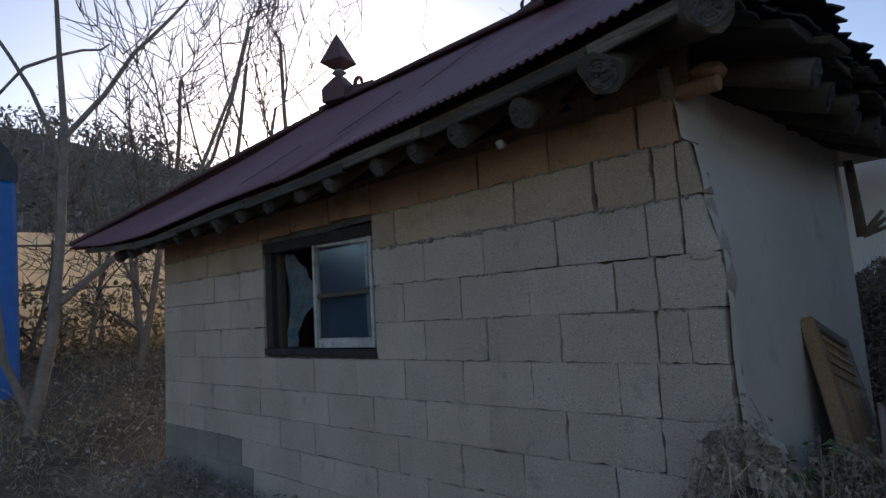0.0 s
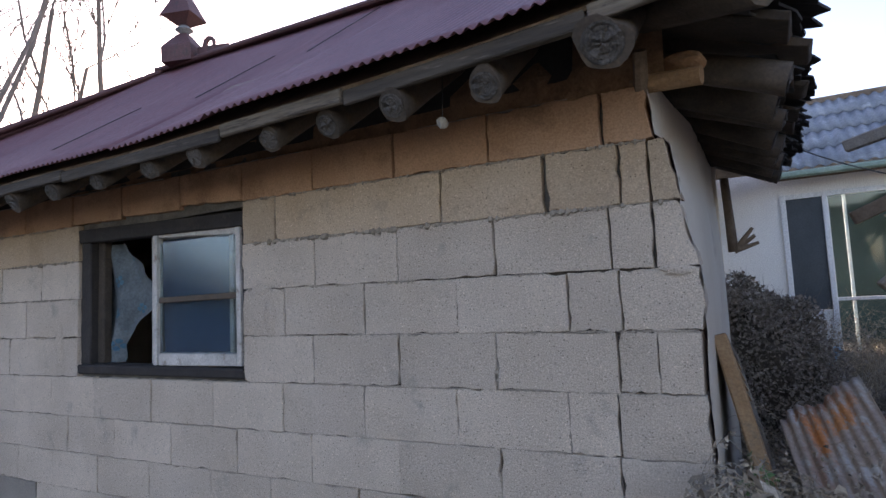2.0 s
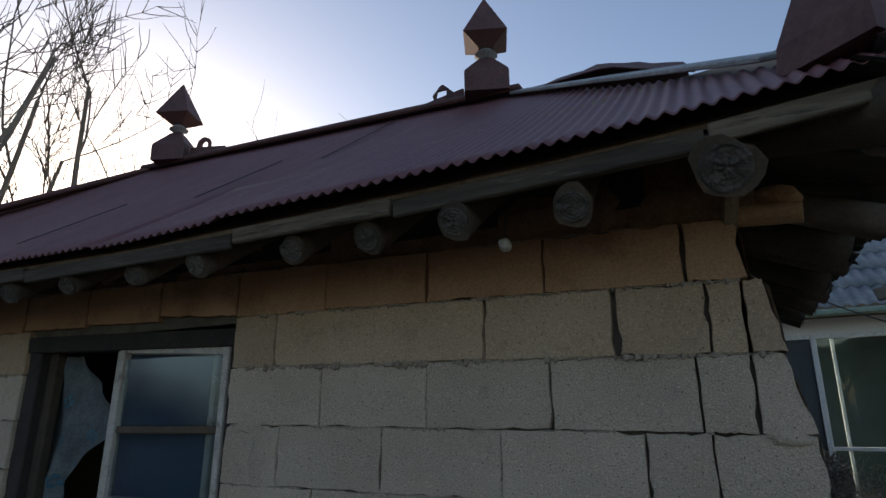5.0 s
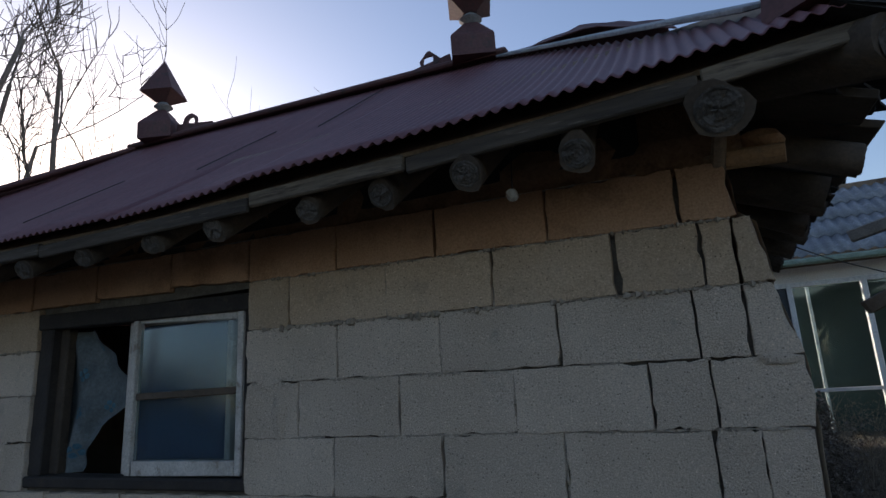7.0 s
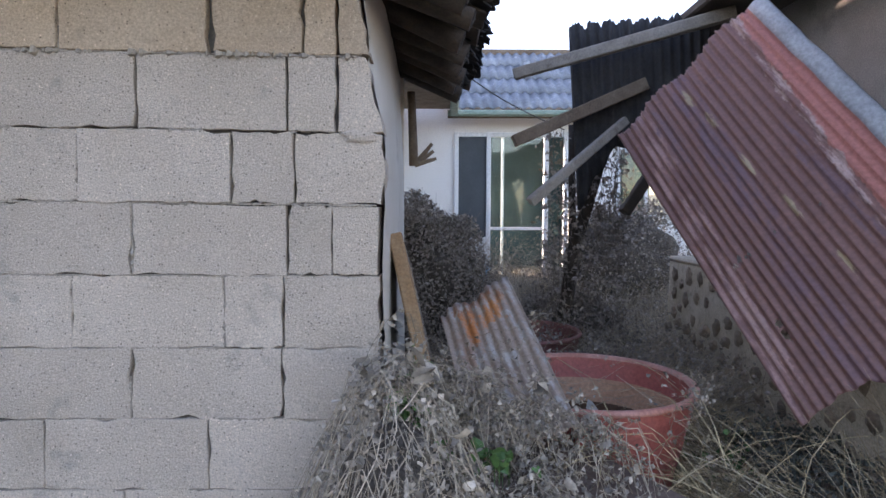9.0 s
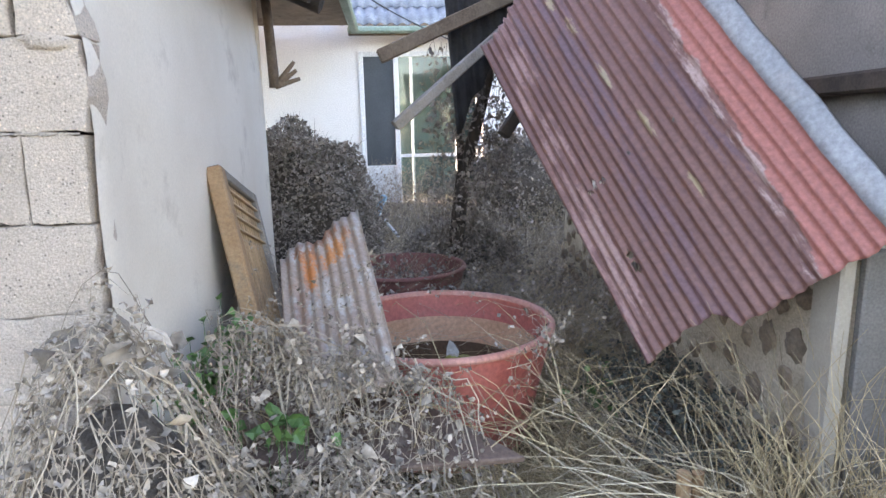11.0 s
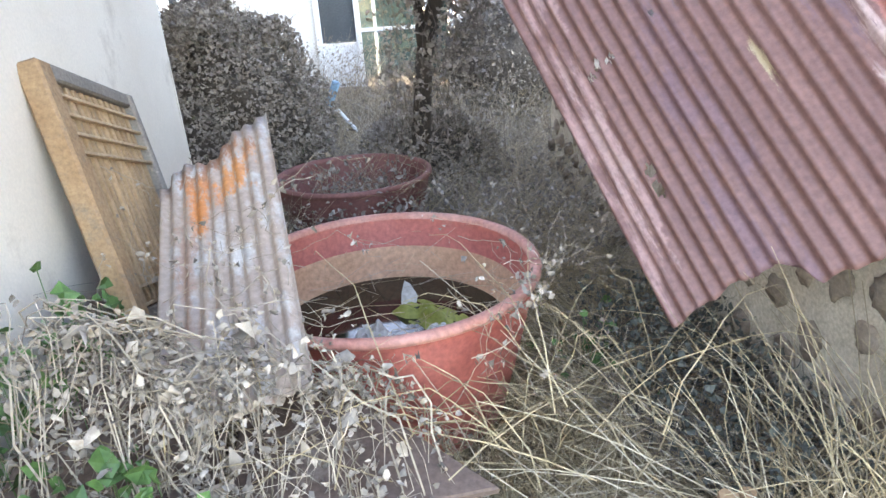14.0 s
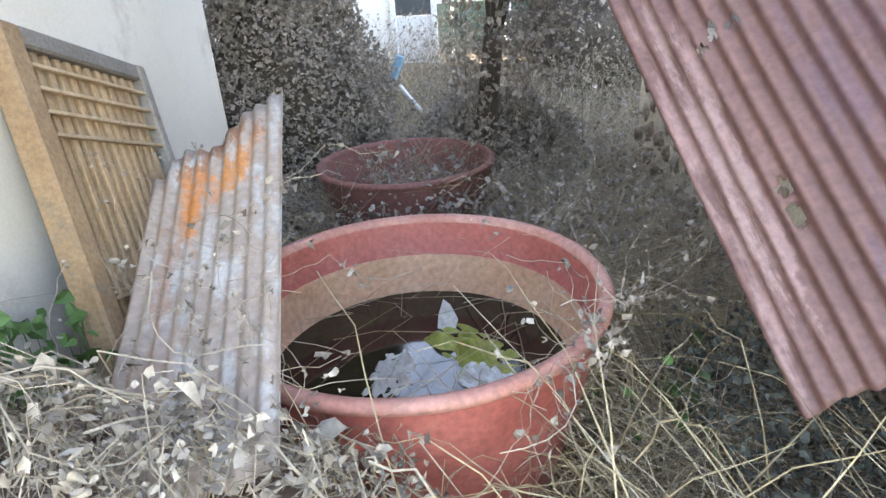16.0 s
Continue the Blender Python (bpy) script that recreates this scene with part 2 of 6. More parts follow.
M_GUTTER = mat("green_gutter", (0.20, 0.27, 0.20), (0.28, 0.34, 0.27), 0.6, coarse=5, bump=0.15)
M_STONE = mat("field_stone", (0.22, 0.165, 0.115), (0.31, 0.24, 0.17), 0.95, coarse=8, fine=80, bump=0.8, bscale=35, c3=(0.15, 0.12, 0.09), per=("object", 0.22), dist=0.01)
M_LIME = mat("mud_mortar", (0.48, 0.40, 0.285), (0.58, 0.50, 0.375), 1.0, coarse=5, fine=90, bump=0.7, bscale=30, c3=(0.30, 0.25, 0.18), dist=0.008)
M_TUB = mat("red_rubber_tub", (0.355, 0.088, 0.064), (0.425, 0.122, 0.092), 0.65, coarse=4, fine=60, bump=0.2, bscale=30, c3=(0.40, 0.165, 0.122), spot=(0.6, 0.8))
M_TUB_DRY = mat("dried_tide_band", (0.46, 0.25, 0.14), (0.52, 0.31, 0.19), 0.85, coarse=5, fine=60, bump=0.25, bscale=30)
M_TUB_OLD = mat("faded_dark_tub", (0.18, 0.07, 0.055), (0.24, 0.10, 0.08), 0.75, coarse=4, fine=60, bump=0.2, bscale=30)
M_WATER = mat("murky_water", (0.012, 0.010, 0.006), (0.022, 0.018, 0.008), 0.06, coarse=4, bump=0.03, bscale=8)
M_LITTER_Y = mat("algae_green_sack", (0.20, 0.21, 0.03), (0.30, 0.30, 0.07), 0.7, coarse=9, fine=60, bump=0.4, bscale=30, c3=(0.6, 0.6, 0.5), spot=(0.6, 0.66))
M_LITTER_W = mat("pale_sack", (0.36, 0.33, 0.27), (0.50, 0.46, 0.39), 0.7, coarse=9, fine=60, bump=0.4, bscale=30, c3=(0.35, 0.38, 0.12), spot=(0.62, 0.68))
M_LITTER_P = mat("algae_stained_wrapper", (0.58, 0.57, 0.52), (0.68, 0.67, 0.62), 0.55, coarse=7, fine=60, bump=0.4, bscale=30, c3=(0.30, 0.31, 0.04), spot=(0.48, 0.56))
M_SOIL = mat("soil_and_litter", (0.10, 0.075, 0.05), (0.17, 0.13, 0.085), 1.0, coarse=1.2, fine=30, bump=1.0, bscale=18, c3=(0.23, 0.18, 0.11), spot=(0.52, 0.66), dist=0.03)
# dark fill for heap and bushes: inner shade put into the colour
M_CORE_SHADE = mat("shaded_vine_core", (0.08, 0.066, 0.052), (0.135, 0.11, 0.085), 1.0, coarse=10, fine=60, bump=1.0, bscale=30, dist=0.03)
M_STRAW = mat("dry_straw", (0.31, 0.235, 0.125), (0.43, 0.335, 0.19), 0.8, coarse=8, bump=0, per=("island", 0.45), c3=(0.20, 0.155, 0.095))
M_STRAW_PALE = mat("pale_straw", (0.50, 0.41, 0.26), (0.60, 0.51, 0.35), 0.75, coarse=8, bump=0, per=("island", 0.3))
M_VINE = mat("dry_vine", (0.30, 0.24, 0.17), (0.40, 0.33, 0.24), 0.9, coarse=8, bump=0, per=("island", 0.35))
M_LEAF_DRY = mat("dry_leaf", (0.26, 0.213, 0.162), (0.40, 0.338, 0.265), 0.9, coarse=14, bump=0, per=("island", 0.5), c3=(0.24, 0.19, 0.14))
M_LEAF_DARK = mat("dark_dead_leaf", (0.225, 0.19, 0.16), (0.34, 0.29, 0.24), 0.9, coarse=9, bump=0, per=("island", 0.35), c3=(0.08, 0.085, 0.045))
# dark leaves, deepened further to carry the shade under the fallen sheet
M_LEAF_SHADE = mat("shade_dark_creeper_leaf", (0.05, 0.055, 0.04), (0.10, 0.10, 0.075), 0.8, coarse=12, bump=0, per=("island", 0.4))
M_LEAF_GREEN = mat("green_leaf", (0.06, 0.13, 0.03), (0.10, 0.19, 0.05), 0.55, coarse=14, bump=0, per=("island", 0.3))
M_TWIG = mat("dark_twig", (0.12, 0.097, 0.078), (0.20, 0.165, 0.13), 0.9, coarse=6, bump=0, per=("island", 0.3))
M_BARK = mat("grey_bark", (0.17, 0.14, 0.11), (0.25, 0.21, 0.17), 0.95, coarse=8, fine=70, bump=0.7, bscale=40)
M_TARP = mat("blue_tarpaulin", (0.012, 0.10, 0.36), (0.02, 0.14, 0.45), 0.5, coarse=3, bump=0.5, bscale=6, dist=0.03)
M_TARP_DARK = mat("dark_tarpaulin", (0.02, 0.022, 0.028), (0.04, 0.043, 0.05), 0.5, coarse=3, bump=0.5, bscale=6, dist=0.03)
M_PALE_SHEET = mat("yellowed_plastic_sheet", (0.60, 0.55, 0.42), (0.74, 0.70, 0.58), 0.6, coarse=1.5, bump=0.3, bscale=10, c3=(0.45, 0.36, 0.22))
M_BROWN_BOARD = mat("brown_board", (0.12, 0.078, 0.056), (0.17, 0.115, 0.085), 0.8, coarse=3, fine=70, bump=0.3, bscale=30, c3=(0.30, 0.24, 0.19))
M_MAROON_METAL = mat("rusted_maroon_metal", (0.085, 0.035, 0.035), (0.12, 0.055, 0.05), 0.7, coarse=6, fine=60, bump=0.4, bscale=40, c3=(0.06, 0.045, 0.04))
M_ZINC = mat("zinc_flashing", (0.25, 0.262, 0.268), (0.34, 0.352, 0.355), 0.65, 0.1, coarse=5, bump=0.2, c3=(0.30, 0.29, 0.28))
# tarred roofing black, also used as the backlit dark of the hanging sheet
M_BLACK = mat("tarred_edge_and_backlit_sheet", (0.022, 0.021, 0.022), (0.045, 0.042, 0.04), 0.85, coarse=7, fine=60, bump=0.6, bscale=30)
M_WIRE = mat("black_wire", (0.02, 0.02, 0.02), (0.03, 0.03, 0.03), 0.6, bump=0)
M_BLUE_PLASTIC = mat("blue_plastic", (0.16, 0.30, 0.42), (0.26, 0.40, 0.50), 0.5, bump=0.1)
M_PALE_ROD = mat("pale_rod", (0.60, 0.62, 0.62), (0.7, 0.71, 0.7), 0.5, bump=0.1)
M_GLASS = glass("window_glass", (0.62, 0.75, 0.80), 0.08)
M_GLASS_FAR = glass("house_glass", (0.75, 0.88, 0.88))
M_ROOF = uv_sheet("maroon_roof_sheet", ((0.115, 0.045, 0.050), (0.17, 0.072, 0.072)), [], (0.16, 0.085, 0.06), 0.06, streak=5.0, rough=0.5)
M_FALLEN = uv_sheet("rusted_red_sheet", ((0.145, 0.070, 0.058), (0.212, 0.108, 0.086)), [(0.08, 0.20, (0.31, 0.18, 0.155), 0.40), (0.33, 0.46, (0.16, 0.085, 0.085), 0.42), (0.72, 0.765, (0.40, 0.28, 0.245), 0.40), (0.755, 1.2, (0.37, 0.145, 0.115), 1.3)], (0.30, 0.19, 0.14), 0.03, streak=6.0, slant=0.075, patches=((0.5, 0.36, 0.55, 0.06, (0.145, 0.085, 0.09)), (0.95, 0.62, 0.45, 0.05, (0.15, 0.085, 0.088)), (0.25, 0.22, 0.35, 0.05, (0.155, 0.09, 0.09)), (0.16, 0.385, 0.10, 0.02, (0.33, 0.25, 0.15)), (0.38, 0.41, 0.10, 0.022, (0.32, 0.24, 0.15)), (0.66, 0.42, 0.09, 0.02, (0.33, 0.26, 0.16)), (0.93, 0.455, 0.11, 0.017, (0.33, 0.25, 0.15)), (1.2, 0.475, 0.09, 0.016, (0.34, 0.26, 0.15)), (1.15, 0.08, 0.4, 0.04, (0.31, 0.19, 0.16))))
M_GALV = uv_sheet("galvanised_rusty_sheet", ((0.32, 0.28, 0.24), (0.52, 0.48, 0.43)), [(-0.1, 0.5, (0.34, 0.255, 0.195), 0.55)], (0.29, 0.165, 0.105), 0.13, streak=3.0, metal=0.0, rough=0.55, patches=((0.30, 0.25, 0.26, 0.085, (0.50, 0.18, 0.05)), (0.20, 0.13, 0.16, 0.10, (0.50, 0.20, 0.06)), (0.12, 0.20, 0.11, 0.18, (0.30, 0.14, 0.07)), (0.55, 0.30, 0.35, 0.05, (0.33, 0.21, 0.15)), (0.75, 0.10, 0.2, 0.05, (0.36, 0.27, 0.21))))
M_CHAR = mat("charred_timber", (0.024, 0.020, 0.018), (0.045, 0.037, 0.032), 0.85, coarse=6, fine=90, bump=0.7, bscale=50, c3=(0.06, 0.045, 0.035), per=("object", 0.2))
M_ENDGRAIN = mat("weathered_end_grain", (0.05, 0.043, 0.036), (0.105, 0.091, 0.077), 0.95, coarse=30, fine=120, bump=0.9, bscale=70, c3=(0.05, 0.04, 0.03), per=("object", 0.2), dist=0.008)


def let_light_through(m, share):
    """Thin plastic: part of the light passes."""
    nt = m.node_tree
    b = nt.nodes["Principled BSDF"]
    tr = nt.nodes.new("ShaderNodeBsdfTranslucent")
    tr.inputs["Color"].default_value = (0.80, 0.72, 0.55, 1)
    mx = nt.nodes.new("ShaderNodeMixShader")
    mx.inputs[0].default_value = share
    nt.links.new(b.outputs[0], mx.inputs[1])
    nt.links.new(tr.outputs[0], mx.inputs[2])
    nt.links.new(mx.outputs[0], nt.nodes["Material Output"].inputs["Surface"])


let_light_through(M_PALE_SHEET, 0.55)

# ---- builders ----
rng = np.random.default_rng(7)


def thing(name, at, label, category, group="", kind=""):
    ob = new(name)
    ob.location = at
    ob.empty_display_size = 0.1
    return tagged(ob, label, category, group, kind)


def origin_of(ob):
    v = Vector((0, 0, 0))
    while ob is not None:
        v += ob.location
        ob = ob.parent
    return v


def mesh_part(name, me, material, parent=None, label=""):
    me.materials.append(material)
    ob = new(name, me)
    if parent is not None:
        me.transform(Matrix.Translation(-origin_of(parent)))
        ob.parent = parent
    if label:
        ob["label"] = label
    return ob


def part(name, bm, material, parent=None, label="", smooth=False):
    me = bpy.data.meshes.new(name)
    bmesh.ops.recalc_face_normals(bm, faces=bm.faces)
    bm.to_mesh(me)
    bm.free()
    if smooth:
        for p in me.polygons:
            p.use_smooth = len(p.vertices) < 6
    return mesh_part(name, me, material, parent, label)


def raw(name, verts, faces, material, parent=None, label="", smooth=False):
    me = bpy.data.meshes.new(name)
    me.from_pydata([tuple(v) for v in verts], [], [tuple(f) for f in faces])
    if smooth:
        me.polygons.foreach_set("use_smooth", [True] * len(me.polygons))
    return mesh_part(name, me, material, parent, label)


def box(x0, x1, y0, y1, z0, z1, bevel=0.0, m=None, jitter=0.0):
    bm = bmesh.new()
    bmesh.ops.create_cube(bm, size=1)
    for v in bm.verts:
        v.co = Vector(((x0 + x1) / 2 + v.co.x * (x1 - x0), (y0 + y1) / 2 + v.co.y * (y1 - y0), (z0 + z1) / 2 + v.co.z * (z1 - z0)))
        if jitter:
            v.co += Vector(rng.uniform(-jitter, jitter, 3))
    if bevel:
        bmesh.ops.bevel(bm, geom=bm.edges[:], offset=bevel, segments=1, affect="EDGES")
    if m:
        bm.transform(m)
    return bm


def bar(a, b, w, h, bevel=0.004, twist=0.0, jitter=0.0):
    """A squared timber from a to b, w wide and h high, slightly uneven."""
    a, b = Vector(a), Vector(b)
    d = b - a
    m = Matrix.Translation(a) @ d.to_track_quat("X", "Z").to_matrix().to_4x4() @ Matrix.Rotation(twist, 4, "X")
    return box(0, d.length, -w / 2, w / 2, -h / 2, h / 2, bevel, m, jitter)


def log_bm(a, b, r0, r1, sides=12, rough=0.08, bend=0.0, rings=7):
    """A round log with an uneven outline and closed ends."""
    a, b = Vector(a), Vector(b)
    d = b - a
    m = Matrix.Translation(a) @ d.to_track_quat("Z", "Y").to_matrix().to_4x4()
    bm = bmesh.new()
    ph = rng.uniform(0, 6.28, 3)
    loops = []
    for i in range(rings):
        f = i / (rings - 1)
        r = r0 + (r1 - r0) * f
        row = []
        for k in range(sides):
            t = 6.2832 * k / sides
            q = r * (1 + rough * math.sin(2 * t + ph[0] + f) + rough * 0.6 * math.sin(3 * t + ph[1] + 2 * f) + rough * 0.4 * math.sin(5 * t + ph[2]))
            row.append(bm.verts.new(m @ Vector((q * math.cos(t) + bend * math.sin(f * 3.14), q * math.sin(t), f * d.length))))
        loops.append(row)
    for i in range(rings - 1):
        for k in range(sides):
            bm.faces.new((loops[i][k], loops[i][(k + 1) % sides], loops[i + 1][(k + 1) % sides], loops[i + 1][k]))
    bm.faces.new(loops[0][::-1])
    bm.faces.new(loops[-1])
    return bm


def lathe(profile, at, sides=48, turn=0.0):
    bm = bmesh.new()
    loops = [[bm.verts.new((at[0] + r * math.cos(6.283185 * k / sides + turn), at[1] + r * math.sin(6.283185 * k / sides + turn), at[2] + z)) for k in range(sides)] for r, z in profile]
    for i in range(len(loops) - 1):
        for k in range(sides):
            bm.faces.new((loops[i][k], loops[i][(k + 1) % sides], loops[i + 1][(k + 1) % sides], loops[i + 1][k]))
    return bm


def tubes(P, R, sides=3):
    """Many thin stalks at once: P (count, points, 3), R (count, points)."""
    P, R = np.asarray(P, float), np.asarray(R, float)
    N, n, _ = P.shape
    T = np.gradient(P, axis=1)
    T /= np.linalg.norm(T, axis=2, keepdims=True) + 1e-9
    ref = np.tile(np.array([0.31, 0.52, 0.79]), (N, 1)) + rng.normal(0, 0.6, (N, 3))
    A = np.cross(T, ref[:, None, :])
    A /= np.linalg.norm(A, axis=2, keepdims=True) + 1e-9
    B = np.cross(T, A)
    ang = np.arange(sides) * 2 * np.pi / sides
    V = P[:, :, None, :] + R[:, :, None, None] * (np.cos(ang)[None, None, :, None] * A[:, :, None, :] + np.sin(ang)[None, None, :, None] * B[:, :, None, :])
    idx = np.arange(N * n * sides).reshape(N, n, sides)
    a, b = idx[:, :-1, :], idx[:, 1:, :]
    F = np.stack([a, np.roll(a, -1, 2), np.roll(b, -1, 2), b], -1).reshape(-1, 4)
    return V.reshape(-1, 3), F


def leaf_mesh(C, size, up=0.0, wide=0.55, crumple=0.32):
    """Crumpled leaves: six uneven triangles round a raised middle, at the centres C."""
    N = len(C)
    d = rng.normal(0, 1, (N, 3))
    d[:, 2] += up
    d /= np.linalg.norm(d, axis=1, keepdims=True)
    s = np.cross(d, rng.normal(0, 1, (N, 3)))
    s /= np.linalg.norm(s, axis=1, keepdims=True) + 1e-9
    nn = np.cross(d, s)
    L = size * rng.uniform(0.5, 1.35, N)
    V = np.zeros((N, 7, 3))
    for k in range(6):
        a = k * np.pi / 3
        r = L * 0.5 * rng.uniform(0.55, 1.15, N)
        off = L * crumple * rng.uniform(-1, 1, N)
        V[:, k] = C + d * (r * np.cos(a))[:, None] + s * (r * wide * 1.1 * np.sin(a))[:, None] + nn * off[:, None]
    V[:, 6] = C + nn * (L * crumple * 0.6 * rng.uniform(-1, 1, N))[:, None]
    base = np.arange(N)[:, None] * 7
    F = np.concatenate([base + np.array([[k, (k + 1) % 6, 6]]) for k in range(6)])
    return V.reshape(-1, 3), F


def join(*pieces):
    V, F, o = [], [], 0
    for v, f in pieces:
        V.append(v)
        F.extend((np.asarray(f) + o).tolist())
        o += len(v)
    return np.concatenate(V), F


def corrugated(name, origin, along, across, length, width, material, parent, pitch=0.04, amp=0.008, rows=14, per=8, lo=None, hi=None, warp=None, label="", thick=0.0016, holes=()):
    """A corrugated sheet; lo and hi give the ends along the waves for each place across it, warp moves a point off the plane."""
    o, a, c = Vector(origin), Vector(along).normalized(), Vector(across).normalized()
    nn = a.cross(c).normalized()
    n = max(2, int(width / pitch * per)) + 1
    me = bpy.data.meshes.new(name)
    V, UV = [], []
    for i in range(n):
        v = width * i / (n - 1)
        u0 = lo(v) if lo else 0.0
        u1 = hi(v) if hi else length
        for j in range(rows):
            u = u0 + (u1 - u0) * j / (rows - 1)
            off = amp * math.sin(2 * math.pi * v / pitch) + (warp(u, v) if warp else 0.0)
            V.append(o + a * u + c * v + nn * off)
            UV.append((u, v))
    def gone(k):
        u, v = UV[k]
        return any(((u - hu) / ru) ** 2 + ((v - hv) / rv) ** 2 < 1 + 0.9 * noise.noise(Vector((u * 60, v * 60, 0))) for hu, hv, ru, rv in holes)
    F = [(i * rows + j, i * rows + j + 1, (i + 1) * rows + j + 1, (i + 1) * rows + j) for i in range(n - 1) for j in range(rows - 1) if not (holes and gone(i * rows + j))]
    me.from_pydata([tuple(p) for p in V], [], F)
    lay = me.uv_layers.new(name="UVMap")
    loop_v = np.zeros(len(me.loops), dtype=np.int32)
    me.loops.foreach_get("vertex_index", loop_v)
    lay.data.foreach_set("uv", np.array(UV, dtype=np.float32)[loop_v].ravel())
    me.polygons.foreach_set("use_smooth", [True] * len(me.polygons))
    ob = mesh_part(name, me, material, parent, label)
    md = ob.modifiers.new("thickness", "SOLIDIFY")
    md.thickness = thick
    return ob


def sstep(a, b, x):
    t = min(1.0, max(0.0, (x - a) / (b - a)))
    return t * t * (3 - 2 * t)


# ---- ground: one sheet to the horizon, rising to the scrub hill ----
def ground_z(x, y):
    z = 0.03 * math.sin(1.3 * x + 0.7) * math.cos(1.1 * y) + 0.02 * math.sin(3.7 * x + 2.1 * y)
    z += 0.45 * sstep(-5.4, -7.2, x) + 0.65 * sstep(-7.2, -9.5, x)
    z += 0.45 * sstep(3.0, 6.0, y) * sstep(-3.0, 0.0, x)
    z += 21.0 * sstep(-20, -75, x) * sstep(-60, -5, y) * (1 - 0.75 * sstep(16, 42, y))
    z += 4.0 * sstep(30, 110, y)
    return z


def build_ground():
    xs = [-420, -300, -220, -160, -120, -100, -85, -75, -66, -58, -50, -43, -37, -31, -26, -22, -18, -15] + list(np.arange(-13, 7.01, 0.2)) + [9, 12, 17, 25, 40, 70, 120, 200, 420]
    ys = [-420, -250, -150, -90, -60, -40, -25, -16, -11, -8] + list(np.arange(-6, 9.01, 0.2)) + [11, 14, 18, 24, 32, 42, 55, 70, 90, 120, 180, 260, 420]
    V = []
    for x in xs:
        for y in ys:
            n = noise.noise(Vector((x * 2.3, y * 2.3, 0))) * 0.035 + noise.noise(Vector((x * 0.11, y * 0.11, 3))) * (1.6 if x < -20 else 0.0)
            V.append((x, y, ground_z(x, y) + n))
    k = len(ys)
    F = [(i * k + j, (i + 1) * k + j, (i + 1) * k + j + 1, i * k + j + 1) for i in range(len(xs) - 1) for j in range(k - 1)]
    tagged(raw("ground", V, F, M_SOIL, smooth=True), "brown soil with dead leaves and straw", "ground", kind="structure")


build_ground()

# ---- the shed: block wall, window, plastered side, roof ----
LEAN = 0.035


def wall_y(z):
    return LEAN * (z - 1.3)


COURSES = [-0.09, 0.12, 0.33, 0.53, 0.73, 0.93, 1.13, 1.327, 1.525, 1.735, 1.94, 2.125]


def course_z(k, x):
    z = COURSES[k]
    return z + 0.018 * -x * max(-0.25, min(1.0, (z - 1.1) / 0.5))


JOINTS = {
    10: [-4.85, -4.4, -3.9, -3.38, -2.91, -2.42, -1.97, -1.53, -1.1, -0.68, -0.26],
    9: [-4.9, -4.31, -3.85, -3.31, -1.97, -1.76, -1.31, -0.89, -0.47, -0.215, -0.12],
    8: [-4.71, -4.18, -3.71, -3.31, -1.97, -1.53, -1.1, -0.68, -0.26, -0.12],
    7: [-4.93, -4.39, -3.87, -3.31, -1.97, -1.71, -1.27, -0.84, -0.415, -0.24],
    6: [-4.6, -4.07, -3.53, -3.31, -1.97, -1.55, -1.11, -0.69, -0.26, -0.135],
    5: [-4.9, -4.45, -4.0, -3.58, -3.15, -2.65, -2.18, -1.73, -1.29, -0.86, -0.435, -0.27],
    4: [-4.7, -4.25, -3.82, -3.4, -2.96, -2.49, -2.02, -1.57, -1.13, -0.7, -0.275],
}
ENDS = {10: -0.10, 9: -0.032, 8: 0.008, 7: 0.008, 6: -0.005, 5: 0.0}
SET_BACK = {10: 0.015, 9: 0.025, 8: 0.05, 7: -0.004}
WIN = (-3.31, -1.97, 1.165, 1.955)


def block_mesh(x0, x1, zb0, zb1, zt0, zt1, rough_right=False, set_back=0.0):
    """One cement block: face with an uneven outline, chamfer and depth; lower and upper edges may slope."""
    nx, nz = 11, 5
    def outline():
        pts = []
        for i in range(nx):
            f = i / nx
            pts.append((x0 + (x1 - x0) * f, zb0 + (zb1 - zb0) * f))
        for i in range(nz):
            pts.append((x1 - set_back * i / nz, zb1 + (zt1 - zb1) * i / nz))
        for i in range(nx):
            f = i / nx
            pts.append((x1 - set_back + (x0 - x1 + set_back) * f, zt1 + (zt0 - zt1) * f))
        for i in range(nz):
            pts.append((x0, zt0 + (zb0 - zt0) * i / nz))
        return pts
    base = outline()
    cx, cz = (x0 + x1) / 2, (zb0 + zt1) / 2
    ring0, ring1, ring2 = [], [], []
    yo = rng.uniform(-0.004, 0.004)
    for i, (x, z) in enumerate(base):
        jx, jz = rng.normal(0, 0.0019, 2)
        if rng.random() < 0.07:
            jx, jz = jx + 0.006 * np.sign(cx - x), jz + 0.006 * np.sign(cz - z)
        if rough_right and nx <= i <= nx + nz:
            jx += rng.uniform(-0.008, 0.005)
        x, z = x + jx, z + jz
        c = rng.uniform(0.0008, 0.0032)
        ring0.append((x + c * np.sign(cx - x), wall_y(z) + yo, z + c * np.sign(cz - z)))
        ring1.append((x, wall_y(z) + yo + rng.uniform(0.002, 0.004), z))
        ring2.append((x, wall_y(z) + 0.10, z))
    n = len(base)
    mid = (cx, wall_y(cz) + yo + rng.uniform(-0.003, 0.002), cz)
    V = ring0 + ring1 + ring2 + [mid]
    F = [(3 * n, i, (i + 1) % n) for i in range(n)]
    F += [(i, n + i, n + (i + 1) % n, (i + 1) % n) for i in range(n)] + [(n + i, 2 * n + i, 2 * n + (i + 1) % n, n + (i + 1) % n) for i in range(n)]
    return V, [tuple(reversed(f)) for f in F]


